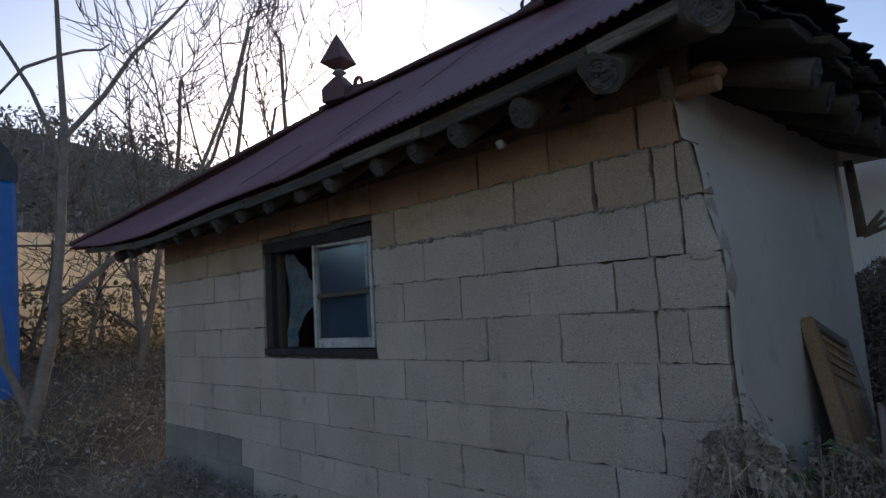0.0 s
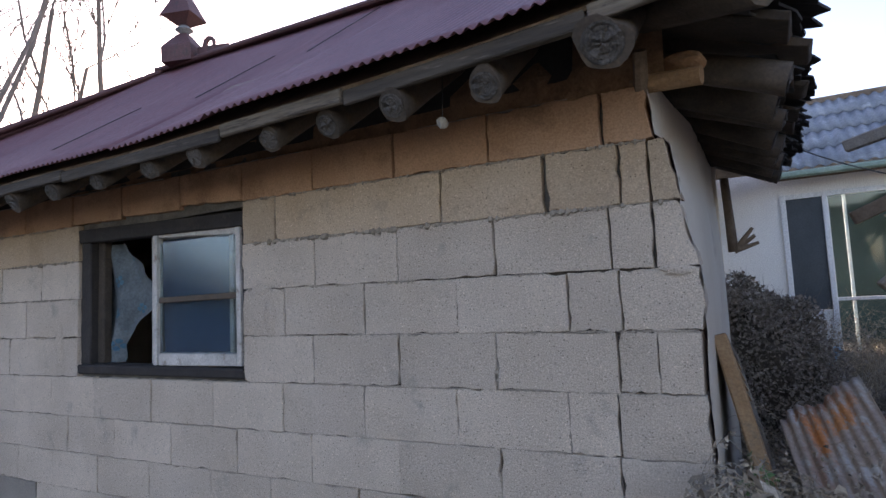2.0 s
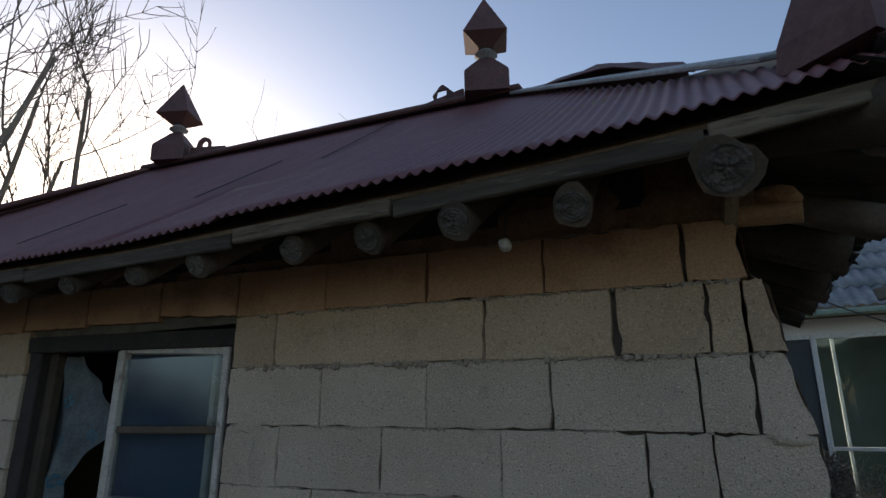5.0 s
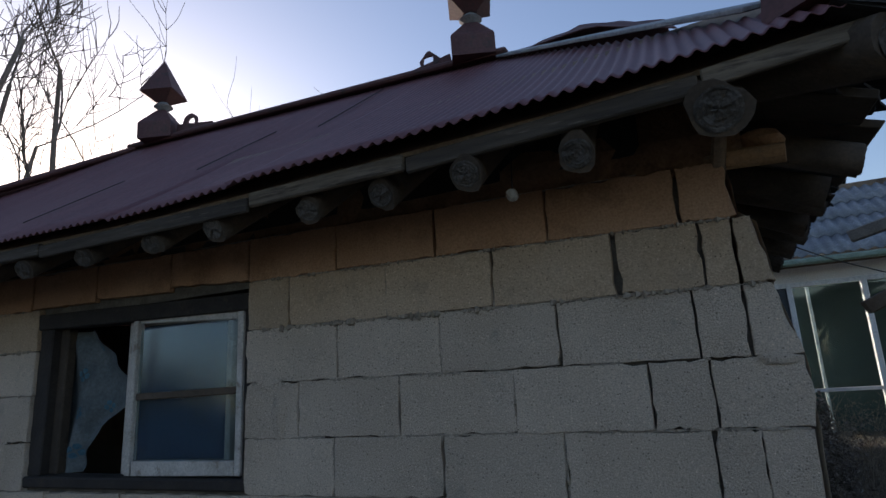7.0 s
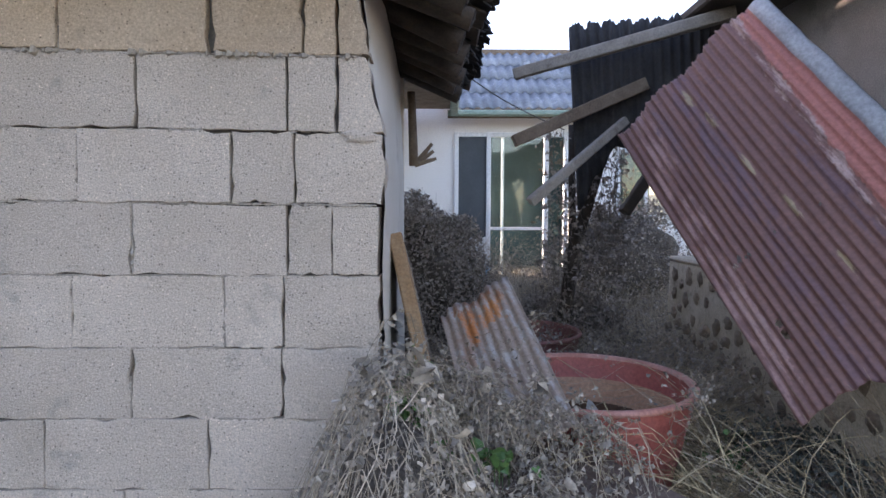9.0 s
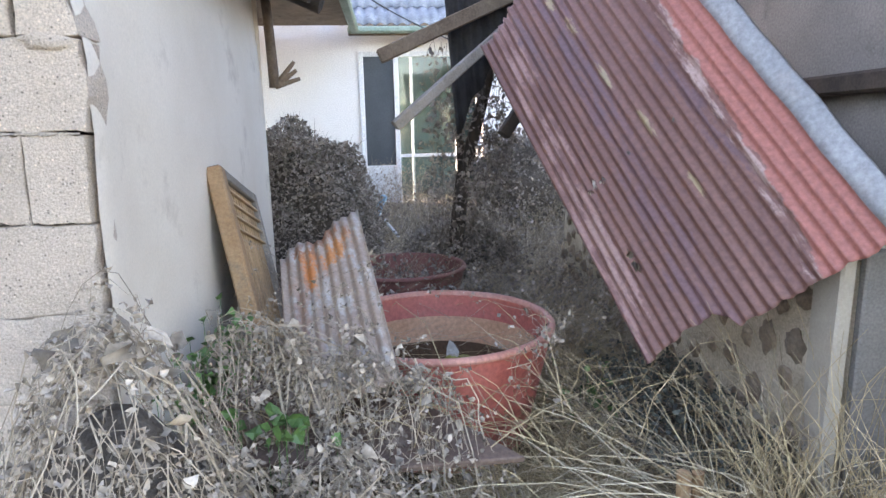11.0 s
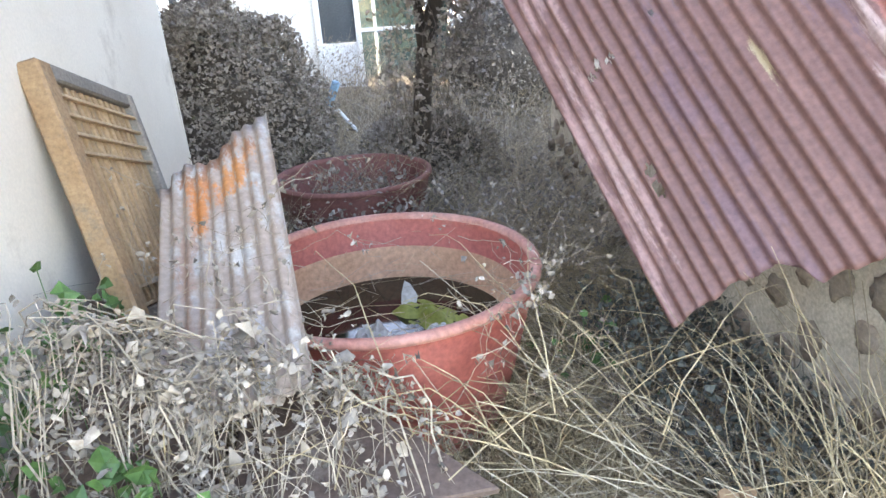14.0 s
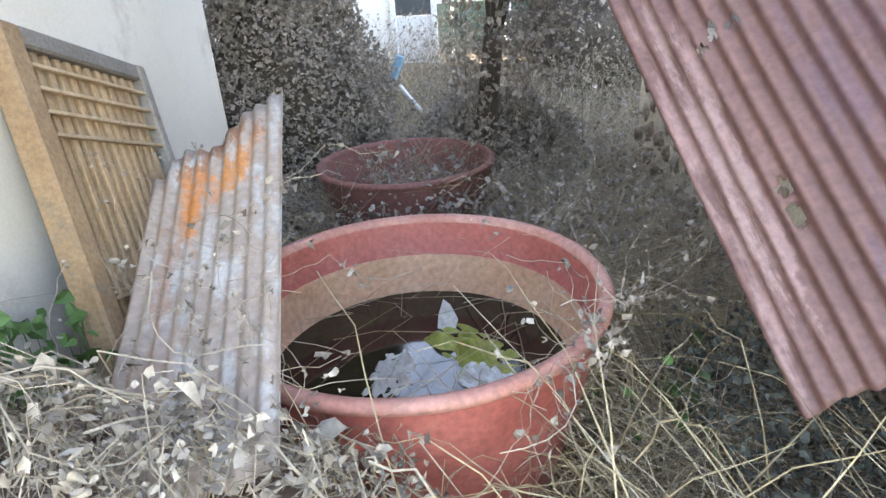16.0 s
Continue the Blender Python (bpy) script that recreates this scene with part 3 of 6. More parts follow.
def crack(k, x):
    """Half-width of the opened joints along the crack near the corner."""
    if k == 9 and abs(x + 0.47) < 0.01:
        return 0.009
    if k == 10 and abs(x + 0.26) < 0.02:
        return 0.0055
    if k >= 4 and -0.29 < x < -0.2:
        return 0.0032
    if k >= 8 and abs(x + 0.12) < 0.01:
        return 0.0042
    return 0.0


def mortar_line(wall, name, at, length, squeeze, seed, share):
    """Mortar along one joint: a lumpy strip, left out where it has cracked away."""
    n = max(6, int(length / 0.006))
    V, F, run = [], [], False
    for i in range(n + 1):
        x, z = at(i / n)
        s = i * 0.006
        if noise.noise(Vector((s * 3.1, seed, 1))) * 0.9 + 0.5 > share:
            run = False
            continue
        lump = max(0.0, 0.12 + 0.55 * noise.noise(Vector((s * 11, seed, 4))) + 0.6 * noise.noise(Vector((s * 60, seed, 7))) + 0.7 * noise.noise(Vector((s * 140, seed, 2)))) * squeeze
        h = 0.0022 + 0.55 * lump + 0.002 * abs(noise.noise(Vector((s * 40, seed, 9))))
        flat = name == "mortar_joint"
        y = wall_y(z)
        o = len(V)
        for e, d in ((-1.1, 0.012), (-0.7, -lump * 0.85 + 0.004), (0.4, -lump * 0.6 + 0.004), (0.8, 0.014)):
            V.append((x + h * e, y + d, z) if flat else (x, y + d, z + h * e))
        if run:
            for q in range(3):
                F.append((o - 4 + q, o + q, o + q + 1, o - 3 + q) if not flat else (o - 4 + q, o - 3 + q, o + q + 1, o + q))
        run = True
    if F:
        raw(name, V, F, M_MORTAR_PALE, wall)


def build_front_wall():
    wall = tagged(new("wall_south"), "shed wall of grey cement blocks, cracked at the corner", "wall", kind="structure")
    wx0, wx1, wz0, wz1 = WIN
    for x0, x1, z0, z1 in ((-5.3, wx0, -0.2, 2.2), (wx1, -0.13, -0.2, 2.1), (-0.129, -0.05, -0.2, 1.72), (wx0, wx1, -0.2, wz0), (wx0, wx1, wz1, 2.2)):
        bm = box(x0, x1, 0.0, 0.17, z0, z1)
        for v in bm.verts:
            v.co.y += wall_y(v.co.z) + 0.03
        part("mortar_core", bm, M_MORTAR, wall, "recessed mortar bed")
    for k in range(11):
        js = JOINTS.get(k)
        if js is None:
            off = -0.05 if k % 2 else -0.26
            js = [off - 0.435 * i for i in range(12) if off - 0.435 * i > -5.2][::-1]
            js = [j + rng.uniform(-0.03, 0.03) for j in js]
        xs = [-5.34] + js + [ENDS.get(k, 0.0)]
        for a, b in zip(xs[:-1], xs[1:]):
            if b - a < 0.03 or (6 <= k <= 9 and a >= WIN[0] - 0.02 and b <= WIN[1] + 0.02):
                continue
            g, gz = (rng.choice([0.0015, 0.0023, 0.0034]), rng.choice([0.0016, 0.0024, 0.0034])) if k >= 6 else (rng.choice([0.0008, 0.0014, 0.0026]), rng.choice([0.0006, 0.001, 0.002]))
            wa, wb = crack(k, a), crack(k, b)
            zb0, zb1, zt0, zt1 = course_z(k, a), course_z(k, b), course_z(k + 1, a), course_z(k + 1, b)
            if WIN[0] - 0.1 < a and b < WIN[1] + 0.5 and a < WIN[1] - 0.1:
                if k == 10:
                    zb0, zb1 = max(zb0, 1.985 + 0.02), max(zb1, 1.978)
                if k == 5:
                    zt0, zt1 = min(zt0, 1.15), min(zt1, 1.15)
            m = M_BLOCK_CLAY if k == 10 else M_BLOCK_WARM if k == 9 else M_BLOCK_DAMP if (k < 3 and b < -3.4) else M_BLOCK
            V, F = block_mesh(a + max(g, wa), b - max(g, wb), zb0 + gz, zb1 + gz, zt0 - gz, zt1 - gz, rough_right=b > -0.105 and k > 6, set_back=SET_BACK.get(k, 0.0) if b == xs[-1] else 0.0)
            raw("block", V, F, m, wall)
    # pale cement smears trowelled over the joints
    for cx, cz, rx, rz in ((-1.80, 1.43, 0.045, 0.10), (-1.86, 1.55, 0.06, 0.03), (-3.50, 1.30, 0.05, 0.14), (-0.06, 1.515, 0.05, 0.018)):
        V, F, n = [(cx, wall_y(cz) - 0.009, cz)], [], 22
        for ring, s in ((1, 0.7), (2, 1.0)):
            for i in range(n):
                a = 6.2832 * i / n
                q = s * (1 + 0.45 * noise.noise(Vector((math.cos(a) * 1.7 + cx * 9, math.sin(a) * 1.7, cz))))
                z = cz + rz * q * math.sin(a)
                V.append((cx + rx * q * math.cos(a), wall_y(z) - (0.0075 + 0.003 * noise.noise(Vector((a * 3, cx, 0))) if ring == 1 else -0.004), z))
        F += [(0, 1 + (i + 1) % n, 1 + i) for i in range(n)] + [(1 + i, 1 + (i + 1) % n, 1 + n + (i + 1) % n, 1 + n + i) for i in range(n)]
        raw("cement_smear", V, F, M_BLOCK, wall, "rough cement smear over a joint", smooth=True)
    # mortar in the joints: flush in places, squeezed out in lumps, cracked away elsewhere
    for k in range(1, 12):
        for xa, xb in (((-5.3, wx0 - 0.02), (wx1 + 0.02, ENDS.get(k, 0.0) - 0.02)) if 6 <= k <= 10 else ((-5.3, min(ENDS.get(k, 0.0), ENDS.get(k - 1, 0.0)) - 0.02),)):
            squeeze = {9: 0.036, 10: 0.03, 8: 0.022, 7: 0.016}.get(k, 0.008)
            mortar_line(wall, "mortar_bed", lambda f, xa=xa, xb=xb, k=k: (xa + (xb - xa) * f, course_z(k, xa + (xb - xa) * f)), xb - xa, squeeze, k * 3.7 + xa, 0.86 if k in (9, 10) else 0.68 if k >= 6 else 0.66)
    for k, js in JOINTS.items():
        for x in js:
            if k == 10 or crack(k, x) > 0 or (6 <= k <= 9 and WIN[0] - 0.01 <= x <= WIN[1] + 0.01):
                continue
            mortar_line(wall, "mortar_joint", lambda f, x=x, k=k: (x, course_z(k, x) + (course_z(k + 1, x) - course_z(k, x)) * f), 0.2, 0.008, k * 1.3 + x * 5, 0.5)


build_front_wall()


SIDE_TURN = 0.025


def build_side_wall():
    wall = tagged(new("wall_east"), "shed side wall in stained cement plaster", "wall", kind="structure")
    V = []
    ny, nz = 18, 60
    for i in range(ny + 1):
        for j in range(nz + 1):
            y = 0.015 + 2.425 * (i / ny) ** 1.5
            z = -0.2 + 2.4 * j / nz
            e = noise.noise(Vector((y * 1.7, z * 1.7, 2))) * 0.012
            end = float(np.interp(z, [0, 1.13, 1.33, 1.525, 1.73, 1.74, 1.935, 1.945, 2.12], [0.0, 0.0, 0.008, 0.008, -0.042, -0.032, -0.057, -0.10, -0.115]))
            corner = (end + 0.049 + 0.02 * sstep(1.6, 2.1, z) + 0.06 * sstep(1.78, 1.98, z) + 0.006 * noise.noise(Vector((z * 14, 0, 5)))) * (1 - sstep(0.0, 0.35, y - 0.015))
            e += corner
            V.append((-0.045 + e - 0.02 * sstep(1.6, 2.1, z) - 0.06 * sstep(1.78, 1.98, z) * max(0.0, 1 - y) - SIDE_TURN * y, y + wall_y(z) * (1 - i / ny), z))
    F = [(i * (nz + 1) + j, (i + 1) * (nz + 1) + j, (i + 1) * (nz + 1) + j + 1, i * (nz + 1) + j + 1) for i in range(ny) for j in range(nz)]
    ob = raw("plaster_face", V, F, M_PLASTER, wall, smooth=True)
    part("wall_core", box(-0.34, -0.14, 0.19, 2.43, -0.2, 2.2), M_MORTAR, wall)
    part("wall_end", box(-0.34, -0.105, 2.431, 2.45, -0.2, 2.2), M_PLASTER, wall)
    tagged(part("wall_north", box(-5.3, -0.35, 2.32, 2.44, -0.2, 2.4), M_PLASTER), "plain back wall of the shed", "wall", kind="structure")
    tagged(part("wall_west", box(-5.34, -5.2, 0.2, 2.32, -0.2, 2.2), M_PLASTER), "plain end wall of the shed", "wall", kind="structure")
    # floor and ceiling carry the room's shade in their colour
    tagged(part("floor", box(-5.2, -0.35, 0.2, 2.32, -0.1, 0.06), M_DARK), "earth floor inside the shed, coloured near black for shade", "floor", kind="structure")
    tagged(part("ceiling", box(-5.2, -0.35, 0.05, 2.32, 2.205, 2.36), M_DARK), "ceiling inside the shed, coloured near black for shade", "ceiling", kind="structure")


build_side_wall()


def build_window():
    x0, x1, z0, z1 = WIN
    w = thing("window_1", (x0, 0, z0), "shed window in blackened timber with one sash slid open", "window", kind="structure")
    def y(z):
        return wall_y(z)
    part("lintel", bar((x0 - 0.015, y(1.95) + 0.052, 1.935), (x1 + 0.035, y(1.95) + 0.052, 1.893), 0.10, 0.075, 0.006, jitter=0.004), M_CHAR, w, "blackened timber lintel")
    part("window_sill", bar((x0 + 0.005, y(1.17) + 0.055, 1.178), (x1 + 0.0, y(1.17) + 0.055, 1.165), 0.125, 0.046, 0.008, jitter=0.004), M_CHAR, w, "blackened timber sill")
    part("jamb", bar((x0 + 0.035, y(1.2) + 0.055, 1.20), (x0 + 0.035, y(1.9) + 0.055, 1.90), 0.10, 0.07, 0.006), M_CHAR, w)
    part("jamb", bar((x0 + 0.11, y(1.2) + 0.09, 1.20), (x0 + 0.11, y(1.95) + 0.09, 1.95), 0.06, 0.05, 0.006), M_DARK_WOOD, w)
    part("jamb", bar((x1 - 0.005, y(1.2) + 0.05, 1.18), (x1 - 0.005, y(1.9) + 0.05, 1.87), 0.09, 0.04, 0.006), M_CHAR, w)
    def sash(xa, xb, yy, za, zb0, zb1, mid, name):
        s = thing(name, (xa, yy, za), "", "")
        s.parent = w
        s.location = Vector((xa, yy, za)) - origin_of(w)
        part("stile", bar((xa + 0.02, yy + y(za), za), (xa + 0.02, yy + y(zb0), zb0), 0.03, 0.042), M_PAINT_GREY, s)
        part("stile", bar((xb - 0.02, yy + y(za), za), (xb - 0.02, yy + y(zb1), zb1), 0.03, 0.042), M_PAINT_GREY, s)
        part("top_rail", bar((xa + 0.041, yy + y(zb0), zb0 - 0.018), (xb - 0.041, yy + y(zb1), zb1 - 0.018), 0.03, 0.036), M_PAINT_GREY, s)
        part("bottom_rail", bar((xa + 0.041, yy + y(za), za + 0.03), (xb - 0.041, yy + y(za), za + 0.03), 0.03, 0.06, jitter=0.002), M_PAINT_GREY, s, "peeling bottom rail")
        part("middle_rail", bar((xa + 0.041, yy + y(mid), mid), (xb - 0.041, yy + y(mid), mid), 0.028, 0.03), M_DARK_WOOD, s)
        for a, b in ((za + 0.06, mid - 0.015), (mid + 0.015, zb1 - 0.03)):
            bm = box(xa + 0.04, xb - 0.04, yy - 0.002, yy + 0.002, a, b)
            for v in bm.verts:
                v.co.y += y(v.co.z)
            g = part("pane", bm, M_GLASS, s)
            g.visible_shadow = False
    sash(-2.66, -2.0, 0.035, 1.20, 1.90, 1.865, 1.535, "sash")
    sash(-2.74, -2.1, 0.085, 1.20, 1.90, 1.87, 1.535, "sash")
    # added sheet: its blue imitates the sky reflected in the panes
    part("curtain_backing", box(-2.72, -2.06, 0.135, 0.139, 1.2, 1.86), mat("blue_glass_reflection", (0.075, 0.125, 0.22), (0.12, 0.175, 0.28), 0.95, bump=0.1), w, "added blue backing standing in for sky reflected in the glass")
    # torn net curtain in the open half
    V, n = [], 26
    for i in range(n + 1):
        f = i / n
        z = 1.20 + 0.68 * f
        wide = float(np.interp(f, [0, 0.13, 0.24, 0.30, 0.45, 0.56, 0.8, 1], [0.17, 0.20, 0.24, 0.30, 0.46, 0.50, 0.37, 0.20])) + 0.015 * math.sin(f * 33)
        for j in range(13):
            g = j / 12
            V.append((x0 + 0.055 + wide * g, 0.13 + 0.025 * math.sin(g * 9 + f * 2) + wall_y(z), z))
    F = [(i * 13 + j, i * 13 + j + 1, (i + 1) * 13 + j + 1, (i + 1) * 13 + j) for i in range(n) for j in range(12)]
    cur = tagged(raw("curtain", V, F, M_CURTAIN, smooth=True), "torn pale curtain with blue flowers in the open window", "curtain")
    # printed flowers, four petals each, a hair before the cloth
    for fx, fz, r in ((0.17, 1.66, 0.034), (0.32, 1.50, 0.030), (0.13, 1.30, 0.036), (0.15, 1.48, 0.03), (0.24, 1.80, 0.026)):
        V, F = [], []
        for p in range(4):
            a0, o = 0.785 + 1.571 * p + fx * 3, len(V)
            for k in range(9):
                a = a0 + 0.66 * math.sin(6.283 * k / 9)
                d = r * (0.62 + 0.42 * math.cos(6.283 * k / 9))
                x, z = fx + d * math.cos(a), fz + d * math.sin(a)
                f = (z - 1.2) / 0.68
                wide = float(np.interp(f, [0, 0.13, 0.24, 0.30, 0.45, 0.56, 0.8, 1], [0.17, 0.20, 0.24, 0.30, 0.46, 0.50, 0.37, 0.20]))
                V.append((x0 + 0.055 + x, 0.13 - 0.005 + 0.025 * math.sin(x / wide * 9 + f * 2) + wall_y(z), z))
            F.append(tuple(range(o, o + 9)))
        raw("flower_print", V, F, M_CURTAIN_FLOWER, cur, "faded blue flower print")


build_window()

RIDGE_Y, RIDGE_L, RIDGE_R = 1.35, -4.3, -1.15


def ridge_z(x):
    return 3.40 + 0.03 * -x


def eave(x):
    """Outer lip of the front roof: y and z."""
    y = -0.50 - 0.13 * sstep(-4.6, -5.9, x)
    z = float(np.interp(x, [-6.1, -5.2, -4.3, -3.0, -2.0, -1.0, -0.5, 0.0, 0.3], [2.315, 2.215, 2.175, 2.19, 2.18, 2.205, 2.222, 2.252, 2.285]))
    return y, z


def build_roof():
    roof = tagged(new("roof_south"), "maroon corrugated metal roof of the shed", "roof", kind="structure")
    xl, xr, pitch, per, rows = -6.05, 0.30, 0.04, 8, 16
    n = int((xr - xl) / pitch * per)
    V, UV = [], []
    for i in range(n + 1):
        x = xl + (xr - xl) * i / n
        ye, ze = eave(x)
        ye += 0.012 * math.sin(x * 1.55) + (0.02 if -2.2 < x < -1.6 else 0.0)
        f = 1.0
        if x > RIDGE_R:
            f = 1 - (x - RIDGE_R) / (xr - RIDGE_R)
        if x < RIDGE_L:
            f = 1 - (RIDGE_L - x) / (RIDGE_L - xl)
        zr = ridge_z(max(RIDGE_L, min(RIDGE_R, x)))
        for j in range(rows):
            t = f * j / (rows - 1)
            y = ye + (RIDGE_Y - ye) * t
            z = ze + (zr - ze) * (t - 0.10 * t * (f - t)) + 0.0065 * math.sin(2 * math.pi * (x - xl) / pitch)
            z += 0.012 * noise.noise(Vector((x * 1.1, y * 1.1, 0)))
            V.append((x, y, z))
            UV.append((t * 2.1, x - xl))
    F = [(i * rows + j, (i + 1) * rows + j, (i + 1) * rows + j + 1, i * rows + j + 1) for i in range(n) for j in range(rows - 1)]
    me = bpy.data.meshes.new("roof_sheet")
    me.from_pydata(V, [], F)
    lay = me.uv_layers.new(name="UVMap")
    lv = np.zeros(len(me.loops), dtype=np.int32)
    me.loops.foreach_get("vertex_index", lv)
    lay.data.foreach_set("uv", np.array(UV, dtype=np.float32)[lv].ravel())
    me.polygons.foreach_set("use_smooth", [True] * len(me.polygons))
    ob = mesh_part("roof_sheet", me, M_ROOF, roof, "maroon corrugated sheet")
    md = ob.modifiers.new("thickness", "SOLIDIFY")
    md.thickness = 0.002
    # seam lines where sheets overlap
    for xa, ta, xb, tb in ((-2.3, 0.30, -2.32, 0.62), (-3.0, 0.12, -3.02, 0.40), (-1.9, 0.52, -1.92, 0.93)):
        pts = []
        for x, t in ((xa, ta), (xb, tb)):
            ye, ze = eave(x)
            pts.append((x, ye + (RIDGE_Y - ye) * t, ze + (ridge_z(x) - ze) * (t - 0.1 * t * (1 - t)) + 0.014))
        part("sheet_lap", bar(pts[0], pts[1], 0.008, 0.004, 0.0), M_BLACK, roof, "dark lap of two sheets")
    part("ridge_cap", bar((RIDGE_L - 0.05, RIDGE_Y, ridge_z(RIDGE_L) + 0.015), (RIDGE_R + 0.05, RIDGE_Y, ridge_z(RIDGE_R) + 0.015), 0.14, 0.04, 0.012), M_MAROON_METAL, roof, "maroon ridge cap")
    yc, zc = eave(0.30)
    R0, C0 = Vector((RIDGE_R, RIDGE_Y, ridge_z(RIDGE_R) + 0.018)), Vector((0.28, yc + 0.02, zc + 0.02))
    hip = R0.lerp(C0, 0.02), R0.lerp(C0, 0.45), R0.lerp(C0, 0.451), R0.lerp(C0, 0.83)
    for i, (pa, pb) in enumerate(((hip[0], hip[1]), (hip[2], hip[3]))):
        part("hip_flashing", bar(pa, pb + Vector((0, 0, -0.006 * i)), 0.11, 0.018, 0.004, 0.3), M_ZINC, roof, "pale zinc hip flashing")
    # bent dark sheet lifting behind the hip
    V = []
    for i in range(13):
        f = i / 12
        top = float(np.interp(f, [0, 0.55, 0.6, 1], [3.455, 3.515, 3.50, 3.40]))
        x = RIDGE_R + 0.03 + 0.92 * f
        V += [(x, RIDGE_Y + 0.02, top + 0.006 * math.sin(i * 2.3)), (x + 0.05, RIDGE_Y - 0.16 - 0.1 * f, top - 0.10 - 0.12 * f), (x + 0.10, RIDGE_Y + 0.35, top - 0.22)]
    F = [q for i in range(12) for q in ((3 * i, 3 * i + 1, 3 * i + 4, 3 * i + 3), (3 * i, 3 * i + 3, 3 * i + 5, 3 * i + 2))]
    raw("lifted_sheet", V, F, M_MAROON_METAL, roof, "dark bent sheet lifting at the hip").modifiers.new("thickness", "SOLIDIFY").thickness = 0.006
    # curled plate along the hip end
    V = []
    for i in range(9):
        f = i / 8
        c = R0.lerp(C0, 0.86 + 0.15 * f)
        V += [c + Vector((-0.05, -0.05, -0.01)), c + Vector((-0.01, 0.0, 0.055 + 0.02 * math.sin(f * 5))), c + Vector((0.06, 0.05, 0.0))]
    F = [q for i in range(8) for q in ((3 * i, 3 * i + 3, 3 * i + 4, 3 * i + 1), (3 * i + 1, 3 * i + 4, 3 * i + 5, 3 * i + 2))]
    raw("hip_end_plate", V, F, M_MAROON_METAL, roof, "curled maroon plate at the hip end").modifiers.new("thickness", "SOLIDIFY").thickness = 0.004
    yl, zl = eave(-6.03)
    part("hip_cap", bar((RIDGE_L, RIDGE_Y, ridge_z(RIDGE_L)), (-6.03, yl + 0.02, zl + 0.01), 0.12, 0.04, 0.012), M_MAROON_METAL, roof, "maroon hip cap")
    # other slopes
    R1, R2 = Vector((RIDGE_L, RIDGE_Y, ridge_z(RIDGE_L) - 0.02)), Vector((RIDGE_R, RIDGE_Y, ridge_z(RIDGE_R) - 0.02))
    back_l, back_r = Vector((-6.05, 2.75, 2.3)), Vector((0.34, 2.75, 2.28))
    tagged(raw("roof_north", [back_r, back_l, R1, R2], [(0, 1, 2, 3)], M_MAROON_METAL), "far slope of the shed roof", "roof", kind="structure").modifiers.new("thickness", "SOLIDIFY").thickness = 0.02
    tagged(raw("roof_west", [back_l, (-6.05, yl, zl - 0.02), R1], [(0, 1, 2)], M_MAROON_METAL), "hipped end slope of the shed roof", "roof", kind="structure").modifiers.new("thickness", "SOLIDIFY").thickness = 0.02
    # torn side slope, in three ragged layers
    side = tagged(new("roof_east"), "torn dark hipped slope with a jagged rotten edge", "roof", kind="structure")
    for layer in range(3):
        V, F, m = [], [], 90
        for i in range(m + 1):
            f = i / m
            y = yc + (2.72 - yc) * f
            base = Vector((0.34 - 0.05 * layer + 0.06 * sstep(0.1, 0.3, f), y, 2.30 + 0.06 * sstep(0.0, 0.2, f) - 0.10 * f - 0.035 * layer - 0.05 * math.sin(f * 3.1)))
            jag = 0.06 * noise.noise(Vector((y * 3.3, layer * 3.1, 0))) + 0.05 * noise.noise(Vector((y * 17, layer * 5.3, 2))) + rng.uniform(-0.012, 0.012)
            inner = R2.lerp(Vector((0.30, yc, zc)), 1 - f * 2.2) if f < 0.4545 else R2.lerp(back_r, (f - 0.4545) * 1.83)
            inner = inner + Vector((0, 0, -0.03 - 0.035 * layer))
            V += [base + Vector((jag, 0, -0.3 * jag + rng.uniform(-0.012, 0.012))), base + Vector((-0.12, 0, 0.05)), inner]
        for i in range(m):
            F += [(3 * i, 3 * i + 3, 3 * i + 4, 3 * i + 1), (3 * i + 1, 3 * i + 4, 3 * i + 5, 3 * i + 2)]
        ob = raw("roofing_layer", V, F, M_BLACK, side, "tarred layer with a jagged edge")
        ob.modifiers.new("thickness", "SOLIDIFY").thickness = 0.008
    return roof


build_roof()


def rafter(a, b, r, label):
    """A log with a weathered, ringed cut end at a."""
    a, b = Vector(a), Vector(b)
    t = tagged(new("rafter"), label, "rafter", "eave rafters")
    t.location = a
    # log colour is darkened to stand in for the eave's gloom
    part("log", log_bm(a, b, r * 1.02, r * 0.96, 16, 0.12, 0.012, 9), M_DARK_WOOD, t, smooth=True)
    d = (a - b).normalized()
    m = Matrix.Translation(a) @ d.to_track_quat("Z", "Y").to_matrix().to_4x4()
    bm = bmesh.new()
    rows, off = [], rng.uniform(0, 9)
    for i in range(9):
        q = r * 0.80 * (i + 1) / 9
        rows.append([bm.verts.new(m @ Vector((q * math.cos(t2), q * math.sin(t2), 0.004 + (0.0015 if i % 2 else 0.0) * (i < 8) + 0.009 * noise.noise(Vector((q * 30 + off, 1.5 * t2, 0)))))) for t2 in np.linspace(0, 6.283, 18, endpoint=False)])
    mid = bm.verts.new(m @ Vector((0, 0, 0.003)))
    for k in range(18):
        bm.faces.new((mid, rows[0][k], rows[0][(k + 1) % 18]))
        for i in range(8):
            bm.faces.new((rows[i][k], rows[i + 1][k], rows[i + 1][(k + 1) % 18], rows[i][(k + 1) % 18]))
    part("end_grain", bm, M_ENDGRAIN, t, "grey cracked end grain")


